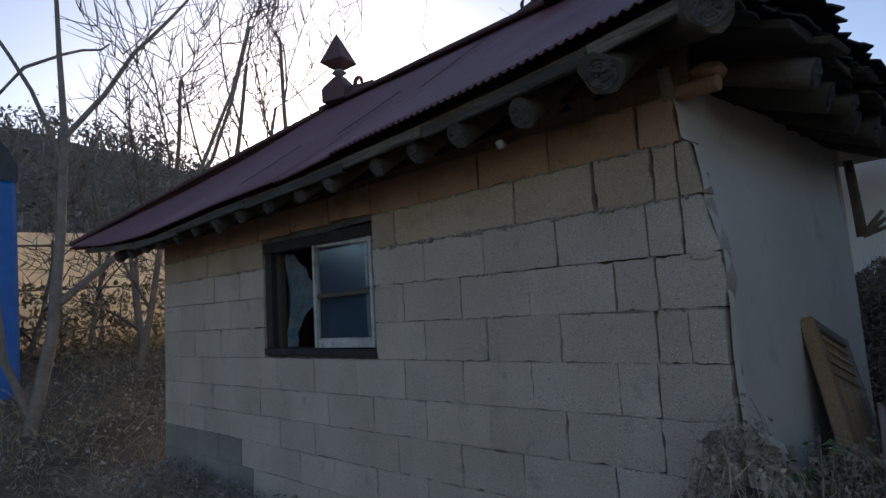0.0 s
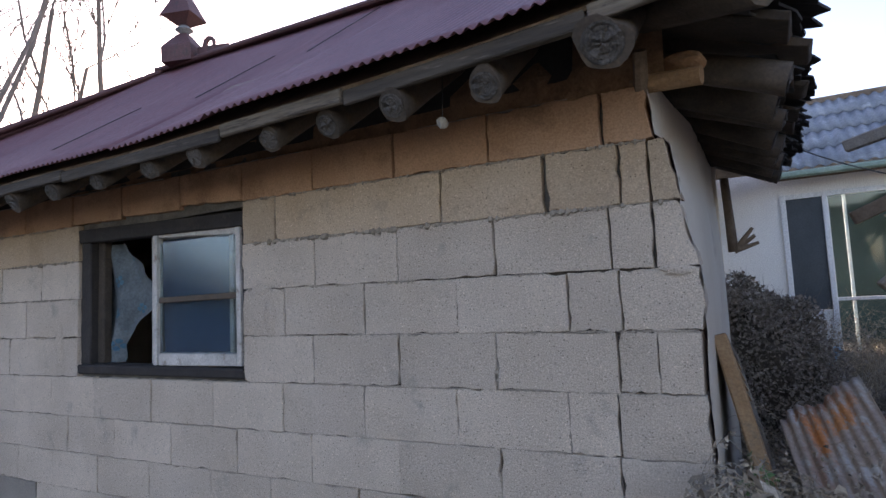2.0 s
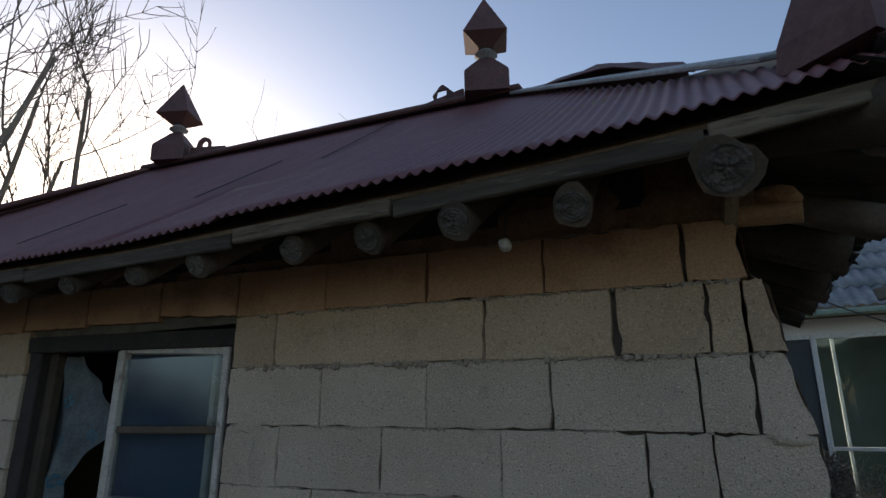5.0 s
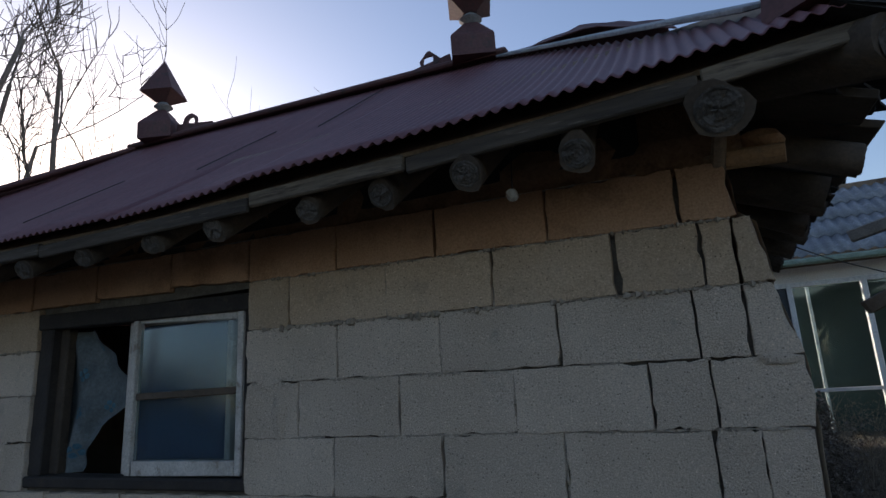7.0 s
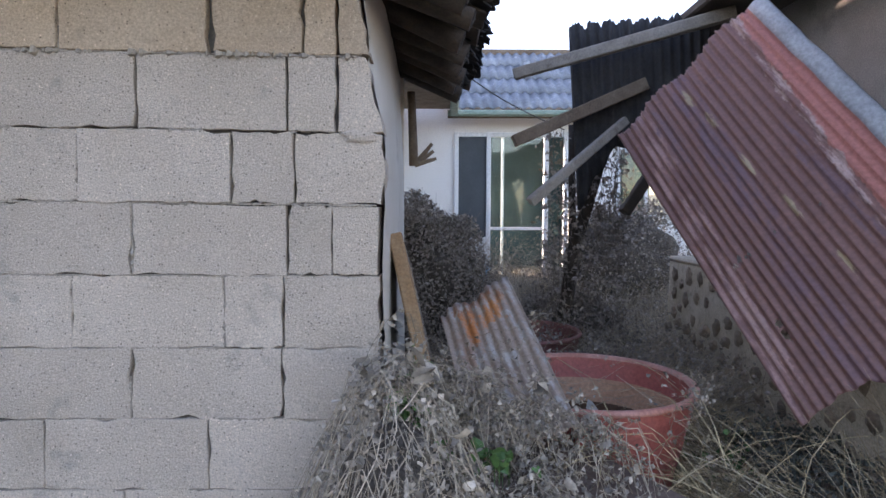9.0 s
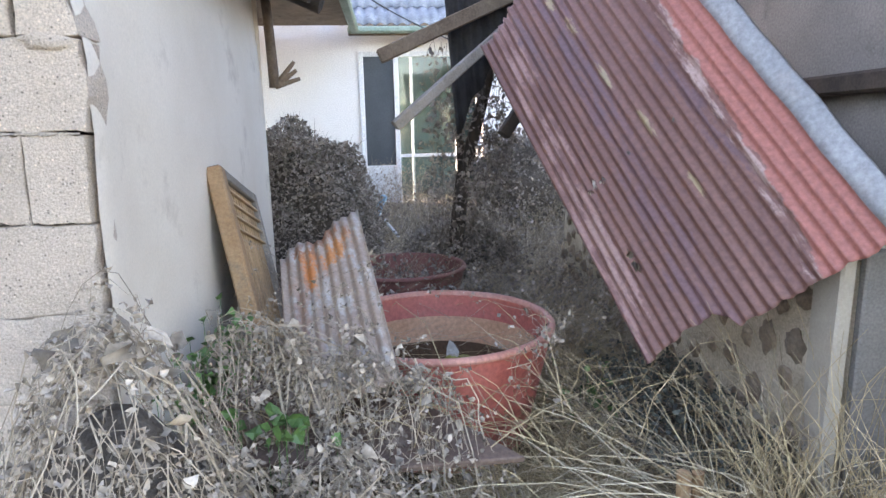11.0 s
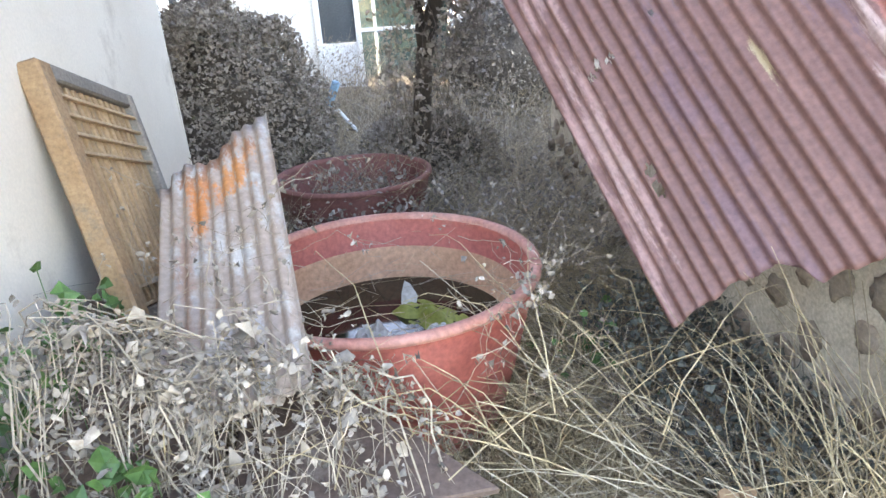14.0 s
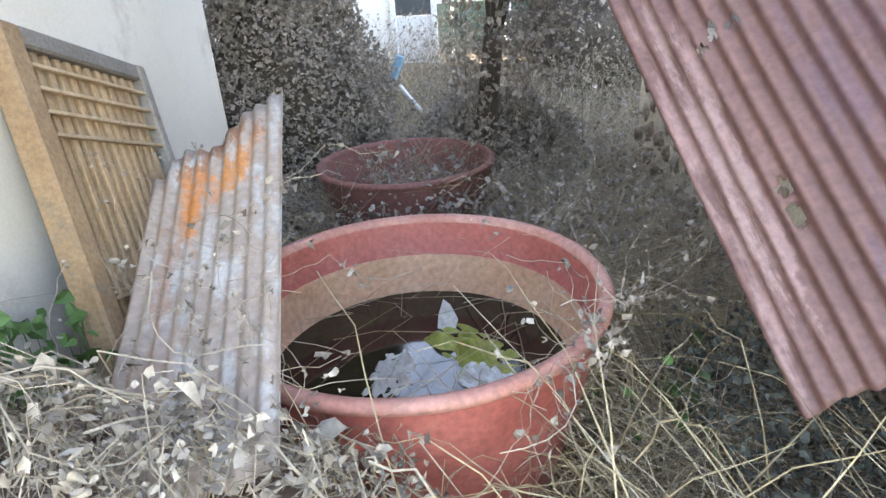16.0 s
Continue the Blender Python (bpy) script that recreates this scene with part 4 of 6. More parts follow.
def build_eaves():
    # round rafters under the front eave, each a log of its own
    spots = [(-0.13, 0.072, -0.43), (-0.48, 0.052, -0.41), (-0.79, 0.05, -0.43), (-1.08, 0.046, -0.40), (-1.35, 0.045, -0.40), (-1.73, 0.046, -0.42), (-2.03, 0.046, -0.41), (-2.38, 0.045, -0.42)]
    spots += [(-2.38 - 0.36 * i, 0.042 + 0.006 * (i % 3), -0.42) for i in range(1, 9)]
    for x, r, y in spots:
        z = 2.085 + (0.03 if x > -0.2 else 0.0) - 0.012 * sstep(-1.0, -2.4, x) + 0.02 * sstep(-2.8, -4.5, x)
        rafter((x, y, z), (x + rng.uniform(-0.03, 0.03), 0.16, z + 0.36), r, "weathered round log rafter under the shed eave")
    rafter((0.235, -0.455, 2.175), (-0.25, 0.25, 2.44), 0.065, "thick diagonal corner rafter with a grey sawn end")
    # fascia boards, end to end
    cuts = [0.235, -0.16, -0.97, -1.55, -2.6, -3.7, -4.7, -5.7]
    for i, (a, b) in enumerate(zip(cuts[:-1], cuts[1:])):
        ya, za = eave(a)
        yb, zb = eave(b)
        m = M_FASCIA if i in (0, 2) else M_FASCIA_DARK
        bd = part("fascia_board", bar((a - 0.004, ya + 0.055, za - 0.052 - 0.012 * (i % 2)), (b + 0.004, yb + 0.055, zb - 0.052 - 0.012 * (i % 2)), 0.022, 0.048, 0.004, jitter=0.004), m)
        tagged(bd, "weathered fascia board under the corrugated roof edge", "board", "fascia boards")
    # sooty boarding above the rafters
    V = []
    for i in range(41):
        x = -5.6 + 5.82 * i / 40
        ye, ze = eave(x)
        V += [(x, ye + 0.07, ze - 0.018), (x, 0.2, ze + 0.45)]
    F = [(2 * i, 2 * i + 2, 2 * i + 3, 2 * i + 1) for i in range(40)]
    ob = tagged(raw("eave_boarding", V, F, M_OLD_WOOD), "sooty boarding under the front eave", "soffit", kind="structure")
    ob.modifiers.new("thickness", "SOLIDIFY").thickness = 0.012
    # clay filling between wall head and rafters
    V, F = [], []
    for i in range(61):
        x = -5.3 + 5.25 * i / 60
        z0 = course_z(11, x)
        V += [(x, wall_y(z0) + 0.03 + rng.uniform(-0.015, 0.015), z0 - 0.02), (x, 0.05 + rng.uniform(-0.02, 0.02), z0 + 0.10), (x, 0.12, z0 + 0.36)]
    for i in range(60):
        F += [(3 * i, 3 * i + 3, 3 * i + 4, 3 * i + 1), (3 * i + 1, 3 * i + 4, 3 * i + 5, 3 * i + 2)]
    ob = tagged(raw("clay_infill", V, F, M_CLAY_DARK), "rough clay infill along the wall head", "infill", kind="structure")
    ob.modifiers.new("thickness", "SOLIDIFY").thickness = 0.03
    # side eave: log ends and planks
    for y, r, xe in ((0.30, 0.06, 0.30), (0.67, 0.055, 0.26), (0.93, 0.05, 0.29), (1.17, 0.05, 0.25), (1.42, 0.055, 0.28), (1.68, 0.05, 0.26), (1.93, 0.05, 0.28), (2.2, 0.055, 0.24), (2.45, 0.05, 0.27)):
        rafter((xe, y, 2.12 - 0.03 * (y > 1)), (-0.3, y + rng.uniform(-0.04, 0.04), 2.33), r, "dark log rafter with a cut end under the side eave")
    for i, y in enumerate(np.arange(0.12, 2.7, 0.25)):
        xe = 0.30 + rng.uniform(-0.06, 0.08)
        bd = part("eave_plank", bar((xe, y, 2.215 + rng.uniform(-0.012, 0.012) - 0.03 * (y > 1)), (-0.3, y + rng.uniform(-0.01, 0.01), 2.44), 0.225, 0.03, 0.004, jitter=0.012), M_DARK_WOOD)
        tagged(bd, "rough weathered plank above the side rafters", "plank", "side eave planks")
    # clay lump, short stick and stone chips at the wall corner
    bm = bmesh.new()
    bmesh.ops.create_icosphere(bm, subdivisions=3, radius=0.06)
    for v in bm.verts:
        v.co *= 1 + 0.25 * noise.noise(v.co * 22)
        v.co = Vector((v.co.x * 1.15, v.co.y * 0.9, v.co.z * 0.62)) + Vector((0.01, 0.10, 2.185))
    tagged(part("clay_lump", bm, M_CLAY), "cracked orange clay lump on the wall corner", "clay")
    tagged(part("stick", log_bm((0.06, 0.04, 2.12), (-0.16, 0.08, 2.14), 0.028, 0.03, 10), M_ORANGE_WOOD), "short round stick laid on the wall corner", "stick")
    tagged(part("stick", log_bm((-0.11, -0.02, 2.22), (-0.13, 0.06, 2.10), 0.02, 0.024, 8), M_OLD_WOOD), "short upright wedge on the wall head", "stick")
    # pale lump hanging on a wire
    hang = thing("hanging_lamp_holder", (-0.708, -0.26, 2.05), "pale lamp holder hanging on a thin wire", "lamp holder")
    bm = bmesh.new()
    bmesh.ops.create_icosphere(bm, subdivisions=2, radius=0.02)
    for v in bm.verts:
        v.co = v.co * (1 + 0.25 * noise.noise(v.co * 60)) + Vector((-0.708, -0.26, 2.05))
    part("holder", bm, M_LITTER_W, hang)
    part("wire", log_bm((-0.708, -0.26, 2.06), (-0.70, -0.25, 2.26), 0.002, 0.002, 5, 0), M_WIRE, hang)


build_eaves()


def build_finial(x, zb, s=1.0, side=1, y=RIDGE_Y, scroll=True):
    f = thing("roof_finial", (x, y, zb), "rusted maroon finial with a square pyramid cap on the shed roof", "finial", "ridge finials")
    at = (x, y, zb)
    q = math.pi / 4 + 0.35
    k = 1.25 * s
    if not scroll:
        part("base", lathe([(0, -0.06), (0.16 * k, -0.06), (0.15 * k, 0.02), (0.11 * k, 0.12), (0.075 * k, 0.21), (0, 0.21)], at, 4, q + 0.5), M_MAROON_METAL, f, "broken tapered base, maroon paint flaking")
        return
    part("base", lathe([(0, -0.03), (0.15 * k, -0.03), (0.15 * k, 0.095 * s), (0.145 * k, 0.11 * s), (0.045 * k, 0.235 * s), (0, 0.25 * s)], at, 4, q), M_MAROON_METAL, f)
    part("neck", lathe([(0, 0.245 * s), (0.035 * s, 0.245 * s), (0.075 * s, 0.275 * s), (0.03 * s, 0.315 * s), (0, 0.315 * s)], at, 10), M_ZINC, f, "worn pale neck")
    part("cap", lathe([(0, 0.31 * s), (0.05 * k, 0.31 * s), (0.15 * k, 0.375 * s), (0.006, 0.68 * s), (0, 0.68 * s)], at, 4, q), M_MAROON_METAL, f)
    # curled ornament beside the base
    bm = bmesh.new()
    loops = []
    for i in range(14):
        a = -0.6 + 4.6 * i / 13
        c = Vector((x + side * (0.30 * s + 0.055 * math.cos(a) * s), y, zb + 0.075 * s + 0.055 * math.sin(a) * s))
        r = 0.008 + 0.02 * (i / 13)
        loops.append([bm.verts.new(c + Vector((r * math.cos(a), sy * 0.01, r * math.sin(a)))) for sy in (-1, 1)] + [bm.verts.new(c - Vector((r * math.cos(a), sy * 0.01, r * math.sin(a)))) for sy in (-1, 1)])
    for p, w in zip(loops[:-1], loops[1:]):
        for k2 in range(4):
            bm.faces.new((p[k2], p[(k2 + 1) % 4], w[(k2 + 1) % 4], w[k2]))
    part("scroll", bm, M_MAROON_METAL, f)
    part("fin_plate", bar((x + side * 0.15 * s, y, zb + 0.06), (x + side * 0.52 * s, y, zb - 0.0), 0.015, 0.07, 0.006), M_MAROON_METAL, f)


build_finial(-4.02, ridge_z(-4.02) + 0.03, 1.02)
build_finial(-1.33, ridge_z(-1.33) + 0.03, 1.02, -1)
build_finial(0.165, 2.40, 0.8, 1, -0.33, False)

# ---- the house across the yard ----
# teal room colour stands in for dim reflections in the house glass
M_ROOM = mat("teal_reflection_room", (0.045, 0.08, 0.082), (0.075, 0.12, 0.12), 0.9, coarse=1.5, bump=0)


def build_house():
    Y = 6.47
    h = thing("house", (1.0, Y, 0.3), "low white farmhouse with grey wave-slate roof and aluminium doors", "house")
    part("wall", box(-0.95, 0.30, Y, Y + 0.2, 0.2, 2.75), M_WHITE, h, "whitewashed wall")
    part("wall", box(0.30, 1.86, Y, Y + 0.2, 2.36, 2.75), M_WHITE, h)
    part("wall", box(1.86, 2.48, Y, Y + 0.2, 0.2, 2.75), M_WHITE, h)
    part("wall", box(2.48, 3.3, Y, Y + 0.2, 0.2, 1.26), M_WHITE, h)
    part("wall", box(2.48, 3.3, Y, Y + 0.2, 2.15, 2.75), M_WHITE, h)
    part("wall", box(3.3, 7.0, Y, Y + 0.2, 0.2, 2.75), M_WHITE, h)
    part("wall", box(-1.15, -0.95, 3.2, Y + 0.2, 0.2, 2.75), M_WHITE, h, "wall of the side wing")
    # room surfaces added to give the panes their dark teal look
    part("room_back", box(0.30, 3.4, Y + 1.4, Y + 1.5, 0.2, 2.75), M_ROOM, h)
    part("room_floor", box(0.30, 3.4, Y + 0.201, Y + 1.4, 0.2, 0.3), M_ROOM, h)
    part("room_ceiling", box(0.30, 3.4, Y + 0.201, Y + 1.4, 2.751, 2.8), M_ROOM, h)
    # added out of view: keeps low sun from leaking into the yard
    part("yard_wall", box(-1.15, -0.95, 2.451, 3.199, -0.1, 2.9), M_PLASTER, h, "unseen wall added to stop sun between the shed and the wing")
    # entrance: dark panel, glazed sliding leaves, white frames
    d = thing("door", (0.3, Y, 0.3), "", "")
    d.parent = h
    d.location = Vector((0.3, Y, 0.3)) - origin_of(h)
    for x in (0.32, 0.755, 1.53, 1.80):
        part("door_post", box(x - 0.03, x + 0.03, Y - 0.03, Y + 0.07, 0.3, 2.36, 0.004), M_ALU, d, "white aluminium post")
    part("head_rail", box(0.30, 1.86, Y - 0.025, Y + 0.06, 2.30, 2.358, 0.004), M_ALU, d)
    part("panel", box(0.351, 0.724, Y, Y + 0.03, 0.96, 2.30), M_DOOR_DARK, d, "dark screen panel")
    part("kick_panel", box(0.351, 0.724, Y, Y + 0.04, 0.3, 0.95), M_ALU, d)
    part("transom", box(0.786, 1.499, Y - 0.01, Y + 0.05, 1.05, 1.09, 0.003), M_ALU, d)
    part("mullion", box(0.93, 0.965, Y + 0.02, Y + 0.06, 0.3, 2.30, 0.003), M_ALU, d)
    for a, b, z0, z1 in ((0.786, 1.499, 1.091, 2.30), (0.786, 1.499, 0.3, 1.049), (1.561, 1.769, 0.3, 2.30)):
        g = part("pane", box(a, b, Y + 0.01, Y + 0.016, z0, z1), M_GLASS_FAR, d)
        g.visible_shadow = False
    w = thing("window", (2.48, Y, 1.26), "", "")
    w.parent = h
    w.location = Vector((2.48, Y, 1.26)) - origin_of(h)
    part("window_frame", box(2.48, 2.53, Y - 0.02, Y + 0.06, 1.26, 2.15, 0.003), M_ALU, w)
    part("window_frame", box(3.25, 3.3, Y - 0.02, Y + 0.06, 1.26, 2.15, 0.003), M_ALU, w)
    part("window_sill", box(2.45, 3.33, Y - 0.05, Y + 0.06, 1.22, 1.259, 0.004), M_ALU, w)
    part("window_head", box(2.531, 3.249, Y - 0.02, Y + 0.06, 2.10, 2.15, 0.003), M_ALU, w)
    part("meeting_stile", box(2.87, 2.91, Y, Y + 0.05, 1.261, 2.099, 0.003), M_ALU, w)
    part("pane", box(2.531, 2.869, Y + 0.02, Y + 0.026, 1.262, 2.098), M_GLASS_FAR, w).visible_shadow = False
    part("pane", box(2.911, 3.249, Y + 0.02, Y + 0.026, 1.262, 2.098), M_GLASS_FAR, w).visible_shadow = False
    part("wing_door_frame", box(-0.948, -0.90, 5.6, 5.68, 0.3, 2.3, 0.004), M_DOOR_DARK, h, "dark door frame of the wing")
    part("plinth", box(-0.9, 7.0, Y - 0.55, Y - 0.003, -0.1, 0.42, 0.02), M_PLASTER_GREY, h, "rough cement plinth")
    # roofs in rows of overlapping wave slates
    front = thing("roof", (1, Y - 0.2, 2.6), "", "")
    front.parent = h
    front.location = Vector((1, Y - 0.2, 2.6)) - origin_of(h)
    along = Vector((0, 1.5, 1.08)).normalized()
    for row in range(4):
        o = Vector((0.1, Y - 0.34, 2.60)) + along * (0.46 * row) + Vector((0, -0.012, 0.020))
        corrugated("slate_course", o, along + Vector((0, 0, -0.025)), (1, 0, 0), 0.50, 6.9, M_SLATE, front, pitch=0.13, amp=0.016, rows=2, per=8, thick=0.006)
    part("ridge_board", bar((-0.6, Y + 1.22, 3.72), (7.0, Y + 1.22, 3.70), 0.16, 0.09, 0.01), M_OLD_WOOD, front, "weathered ridge board")
    part("back_slope", bar((-0.6, Y + 2.0, 3.2), (7.0, Y + 2.0, 3.2), 1.7, 0.03, 0.0, 0.65), M_BLACK, front)
    part("gutter", bar((0.20, Y - 0.38, 2.555), (7.0, Y - 0.38, 2.555), 0.10, 0.075, 0.02), M_GUTTER, front, "green gutter")
    part("fascia", box(0.2, 7.0, Y - 0.33, Y - 0.31, 2.50, 2.60), M_OLD_WOOD, front)
    wing = thing("wing_roof", (0, 4.6, 2.6), "", "")
    wing.parent = h
    wing.location = Vector((0, 4.6, 2.6)) - origin_of(h)
    along = Vector((-1.0, 0, 0.85)).normalized()
    for row in range(4):
        o = Vector((0.26, 3.1, 2.60)) + along * (0.46 * row) + Vector((0.012, 0, 0.020))
        corrugated("slate_course", o, along + Vector((0, 0, -0.025)), (0, 1, 0), 0.50, 3.05, M_SLATE, wing, pitch=0.13, amp=0.016, rows=2, per=8, thick=0.006)
    part("gutter", bar((0.28, 3.1, 2.57), (0.28, 6.05, 2.555), 0.10, 0.075, 0.02), M_GUTTER, wing, "green gutter")
    part("back_slope", bar((-2.0, 3.1, 3.2), (-2.0, 8.0, 3.2), 1.9, 0.03, 0.0, 0.6), M_BLACK, wing)
    part("ridge_board", bar((-1.18, 3.1, 3.83), (-1.18, 8.0, 3.83), 0.16, 0.09, 0.01), M_OLD_WOOD, wing)
    part("soffit", bar((-0.36, 3.15, 2.62), (-0.36, 6.1, 2.62), 1.2, 0.02, 0.0), M_OLD_WOOD, wing)


build_house()


# ---- the collapsed outbuilding on the other side ----
def stone_bm(c, rx, ry, rz):
    bm = bmesh.new()
    bmesh.ops.create_icosphere(bm, subdivisions=3, radius=1)
    off = Vector(rng.uniform(-9, 9, 3))
    for v in bm.verts:
        q = 1 + 0.5 * noise.noise(v.co * 1.5 + off) + 0.18 * noise.noise(v.co * 3.7 + off)
        v.co = Vector((c[0] + v.co.x * rx * q, c[1] + v.co.y * ry * q, c[2] + v.co.z * rz * q))
    return bm


def build_outbuilding():
    b = thing("outbuilding", (2.1, 1.5, 0), "ruined outbuilding of field stones in mud with a plastered upper wall", "outbuilding")
    V = []
    ny, nz = 30, 10
    for i in range(ny + 1):
        for j in range(nz + 1):
            y, z = 0.232 + 2.888 * i / ny, -0.1 + 1.02 * j / nz
            V.append((1.97 + 0.012 * noise.noise(Vector((y * 5, z * 5, 1))), y, z))
    F = [(i * (nz + 1) + j, i * (nz + 1) + j + 1, (i + 1) * (nz + 1) + j + 1, (i + 1) * (nz + 1) + j) for i in range(ny) for j in range(nz)]
    wall = raw("stone_wall", V, F, M_LIME, b, "mud-mortared field stones")
    part("stone_wall_core", box(2.0, 2.3, 0.232, 3.12, -0.1, 0.92), M_LIME, b)
    part("wall_cap", box(1.96, 2.3, 0.232, 3.12, 0.921, 0.96, 0.015), M_LIME, b)
    placed = []
    for _ in range(2600):
        y, z = rng.uniform(0.38, 3.08), rng.uniform(0.03, 0.86)
        r = rng.uniform(0.034, 0.062)
        if all((y - q[0]) ** 2 + (z - q[1]) ** 2 > (r + q[2] + 0.028) ** 2 for q in placed):
            placed.append((y, z, r))
        if len(placed) > 150:
            break
    for y, z, r in placed:
        part("stone", stone_bm((1.966, y, z), 0.013 if y < 1.5 or z > 0.5 else 0.035, r * rng.uniform(0.75, 1.0), r * rng.uniform(0.8, 1.15)), M_STONE, wall, smooth=True)
    part("plaster_wall", box(2.15, 2.32, -0.6, 3.1, 0.961, 2.75), M_PLASTER_SHADE, b, "plastered upper wall, greyed to carry the eave's shade")
    part("pillar", box(1.92, 1.972, 0.20, 0.315, -0.1, 0.955, 0.008, jitter=0.008), M_PLASTER_GREY, b, "pale cement pillar")
    # dark colour here stands in for the shade beside the pillar
    part("wall_end", box(1.998, 2.3, 0.20, 0.2315, -0.1, 0.958, 0.006), M_PLASTER_SHADE, b, "end of the stone wall, darkened in place of shade")
    part("low_wall", box(2.17, 2.3, -0.6, -0.12, -0.1, 0.958, 0.02, jitter=0.012), M_PLASTER_GREY, b, "mud wall beyond the pillar")
    part("lintel", bar((2.13, 0.30, 1.44), (2.13, 0.98, 1.45), 0.06, 0.07, 0.01, jitter=0.006), M_DARK_WOOD, b, "charred timber lintel")
    part("eave", box(1.66, 2.5, 1.6, 3.2, 2.50, 2.56, 0.01), M_DARK_WOOD, b, "dark timber eave")
    part("eave", box(1.66, 2.5, -1.2, 1.59, 2.50, 2.56, 0.01), M_DARK_WOOD, b)
    part("back_wall", box(2.33, 4.6, -0.6, -0.45, -0.1, 2.7), M_PLASTER_GREY, b)
    part("roof_slope", bar((3.3, -0.8, 3.0), (3.3, 3.2, 3.0), 2.1, 0.03, 0.0, -0.35), M_SLATE, b, "grey slate slope")


build_outbuilding()


HOLES = [(0.966, 0.163, 0.017, 0.014), (0.973, 0.205, 0.006, 0.022), (0.978, 0.128, 0.006, 0.018), (1.27, 0.144, 0.018, 0.010), (1.318, 0.142, 0.022, 0.008), (0.982, 0.531, 0.008, 0.007), (0.958, 0.338, 0.006, 0.005)]


def build_fallen_roof():
    P0 = Vector((1.085, 1.55, 1.72))
    a = (Vector((1.51, 0.53, 0.51)) - P0)
    c = Vector((0.557, -0.571, 0.6))
    c = c - a.normalized() * c.dot(a.normalized())
    top = thing("fallen_roof_sheet", P0, "rusted red corrugated roof sheet, fallen and leaning on the ruin", "roof sheet")
    def lo(v):
        return 0.02 * math.sin(v * 17) + (rng.uniform(0, 0.02))
    def hi(v):
        k = float(np.interp(v, [0, 0.06, 0.12, 0.2, 0.3, 0.33, 0.345, 0.5, 0.65, 0.8, 0.9], [1.632, 1.622, 1.61, 1.598, 1.605, 1.625, 1.668, 1.668, 1.665, 1.67, 1.675]))
        return k + 0.004 * math.sin(v * 61) + 0.006 * noise.noise(Vector((v * 40, 0, 3)))
    corrugated("sheet", P0, a, c, 1.64, 0.86, M_FALLEN, top, pitch=0.0405, amp=0.0068, rows=130, per=9, lo=lo, hi=hi, holes=HOLES, warp=lambda u, v: 0.03 * math.sin(u * 1.9) * math.sin(v * 3.4))
    n = a.normalized().cross(c.normalized())
    if n.y > 0:
        n = -n
    # flat zinc ridge capping lapped over the upper edge
    au, cu = a.normalized(), c.normalized()
    V = []
    for i in range(31):
        u = 0.03 + 1.60 * i / 30
        wob = 0.006 * noise.noise(Vector((u * 7, 0, 2)))
        for v, h in ((0.812 + wob, 0.0085), (0.835, 0.0105), (0.862, 0.010), (0.883 + wob, 0.007), (0.886 + wob, -0.02)):
            V.append(P0 + au * u + cu * v + n * (h + 0.03 * math.sin(u * 1.9) * math.sin(v * 3.4) * (1 if au.cross(cu).dot(n) > 0 else -1)))
    raw("ridge_capping", V, [(5 * i + j, 5 * i + j + 1, 5 * i + j + 6, 5 * i + j + 5) for i in range(30) for j in range(4)], M_ZINC, top, "flat zinc capping strip", smooth=True).modifiers.new("thickness", "SOLIDIFY").thickness = 0.0015
    # hanging back sheet against the sky; its backlit darkness is put into the colour
    back = thing("torn_roof_sheet", (0.96, 2.25, 1.3), "torn corrugated sheet hanging from broken rafters, backlit darkness in its colour", "roof sheet")
    def top_edge(v):
        return -0.03 * abs(math.sin(v * 31)) - rng.uniform(0, 0.03)
    def low_edge(v):
        return float(np.interp(v, [0, 0.1, 0.2, 0.42, 0.6, 0.86], [1.15, 1.0, 0.82, 0.66, 0.58, 0.52])) + 0.03 * math.sin(v * 43)
    corrugated("sheet", (0.96, 2.25, 2.46), (0.08, 0.05, -1), (1, -0.12, 0.05), 1.2, 0.86, M_BLACK, back, pitch=0.06, amp=0.011, rows=10, per=8, lo=top_edge, hi=low_edge)
    for p, q, w, hgt, m in (((0.60, 2.15, 2.165), (1.86, 1.9, 2.47), 0.05, 0.075, M_GREY_WOOD), ((0.60, 2.14, 1.75), (1.45, 2.2, 2.12), 0.07, 0.075, M_OLD_WOOD), ((0.68, 1.89, 1.36), (1.30, 2.12, 1.88), 0.05, 0.055, M_GREY_WOOD), ((1.30, 2.12, 1.30), (2.0, 2.3, 2.3), 0.07, 0.07, M_DARK_WOOD)):
        bd = part("broken_rafter", bar(p, q, w, hgt, 0.006, jitter=0.006), m)
        tagged(bd, "broken squared rafter jutting from the collapsed roof", "rafter", "broken rafters")
    tr = thing("dead_tree", (1.05, 2.94, 0), "dark dead trunk wrapped in withered vines", "tree")
    part("trunk", log_bm((1.05, 2.94, 0.0), (1.16, 2.91, 1.03), 0.055, 0.045, 9, 0.12), M_DARK_WOOD, tr, smooth=True)
    part("trunk_fork", log_bm((1.16, 2.91, 1.02), (1.38, 2.78, 1.90), 0.045, 0.03, 9, 0.12), M_DARK_WOOD, tr, smooth=True)
    part("trunk_fork", log_bm((1.15, 2.91, 1.0), (1.11, 2.83, 1.95), 0.03, 0.02, 9, 0.12), M_DARK_WOOD, tr, smooth=True)


build_fallen_roof()


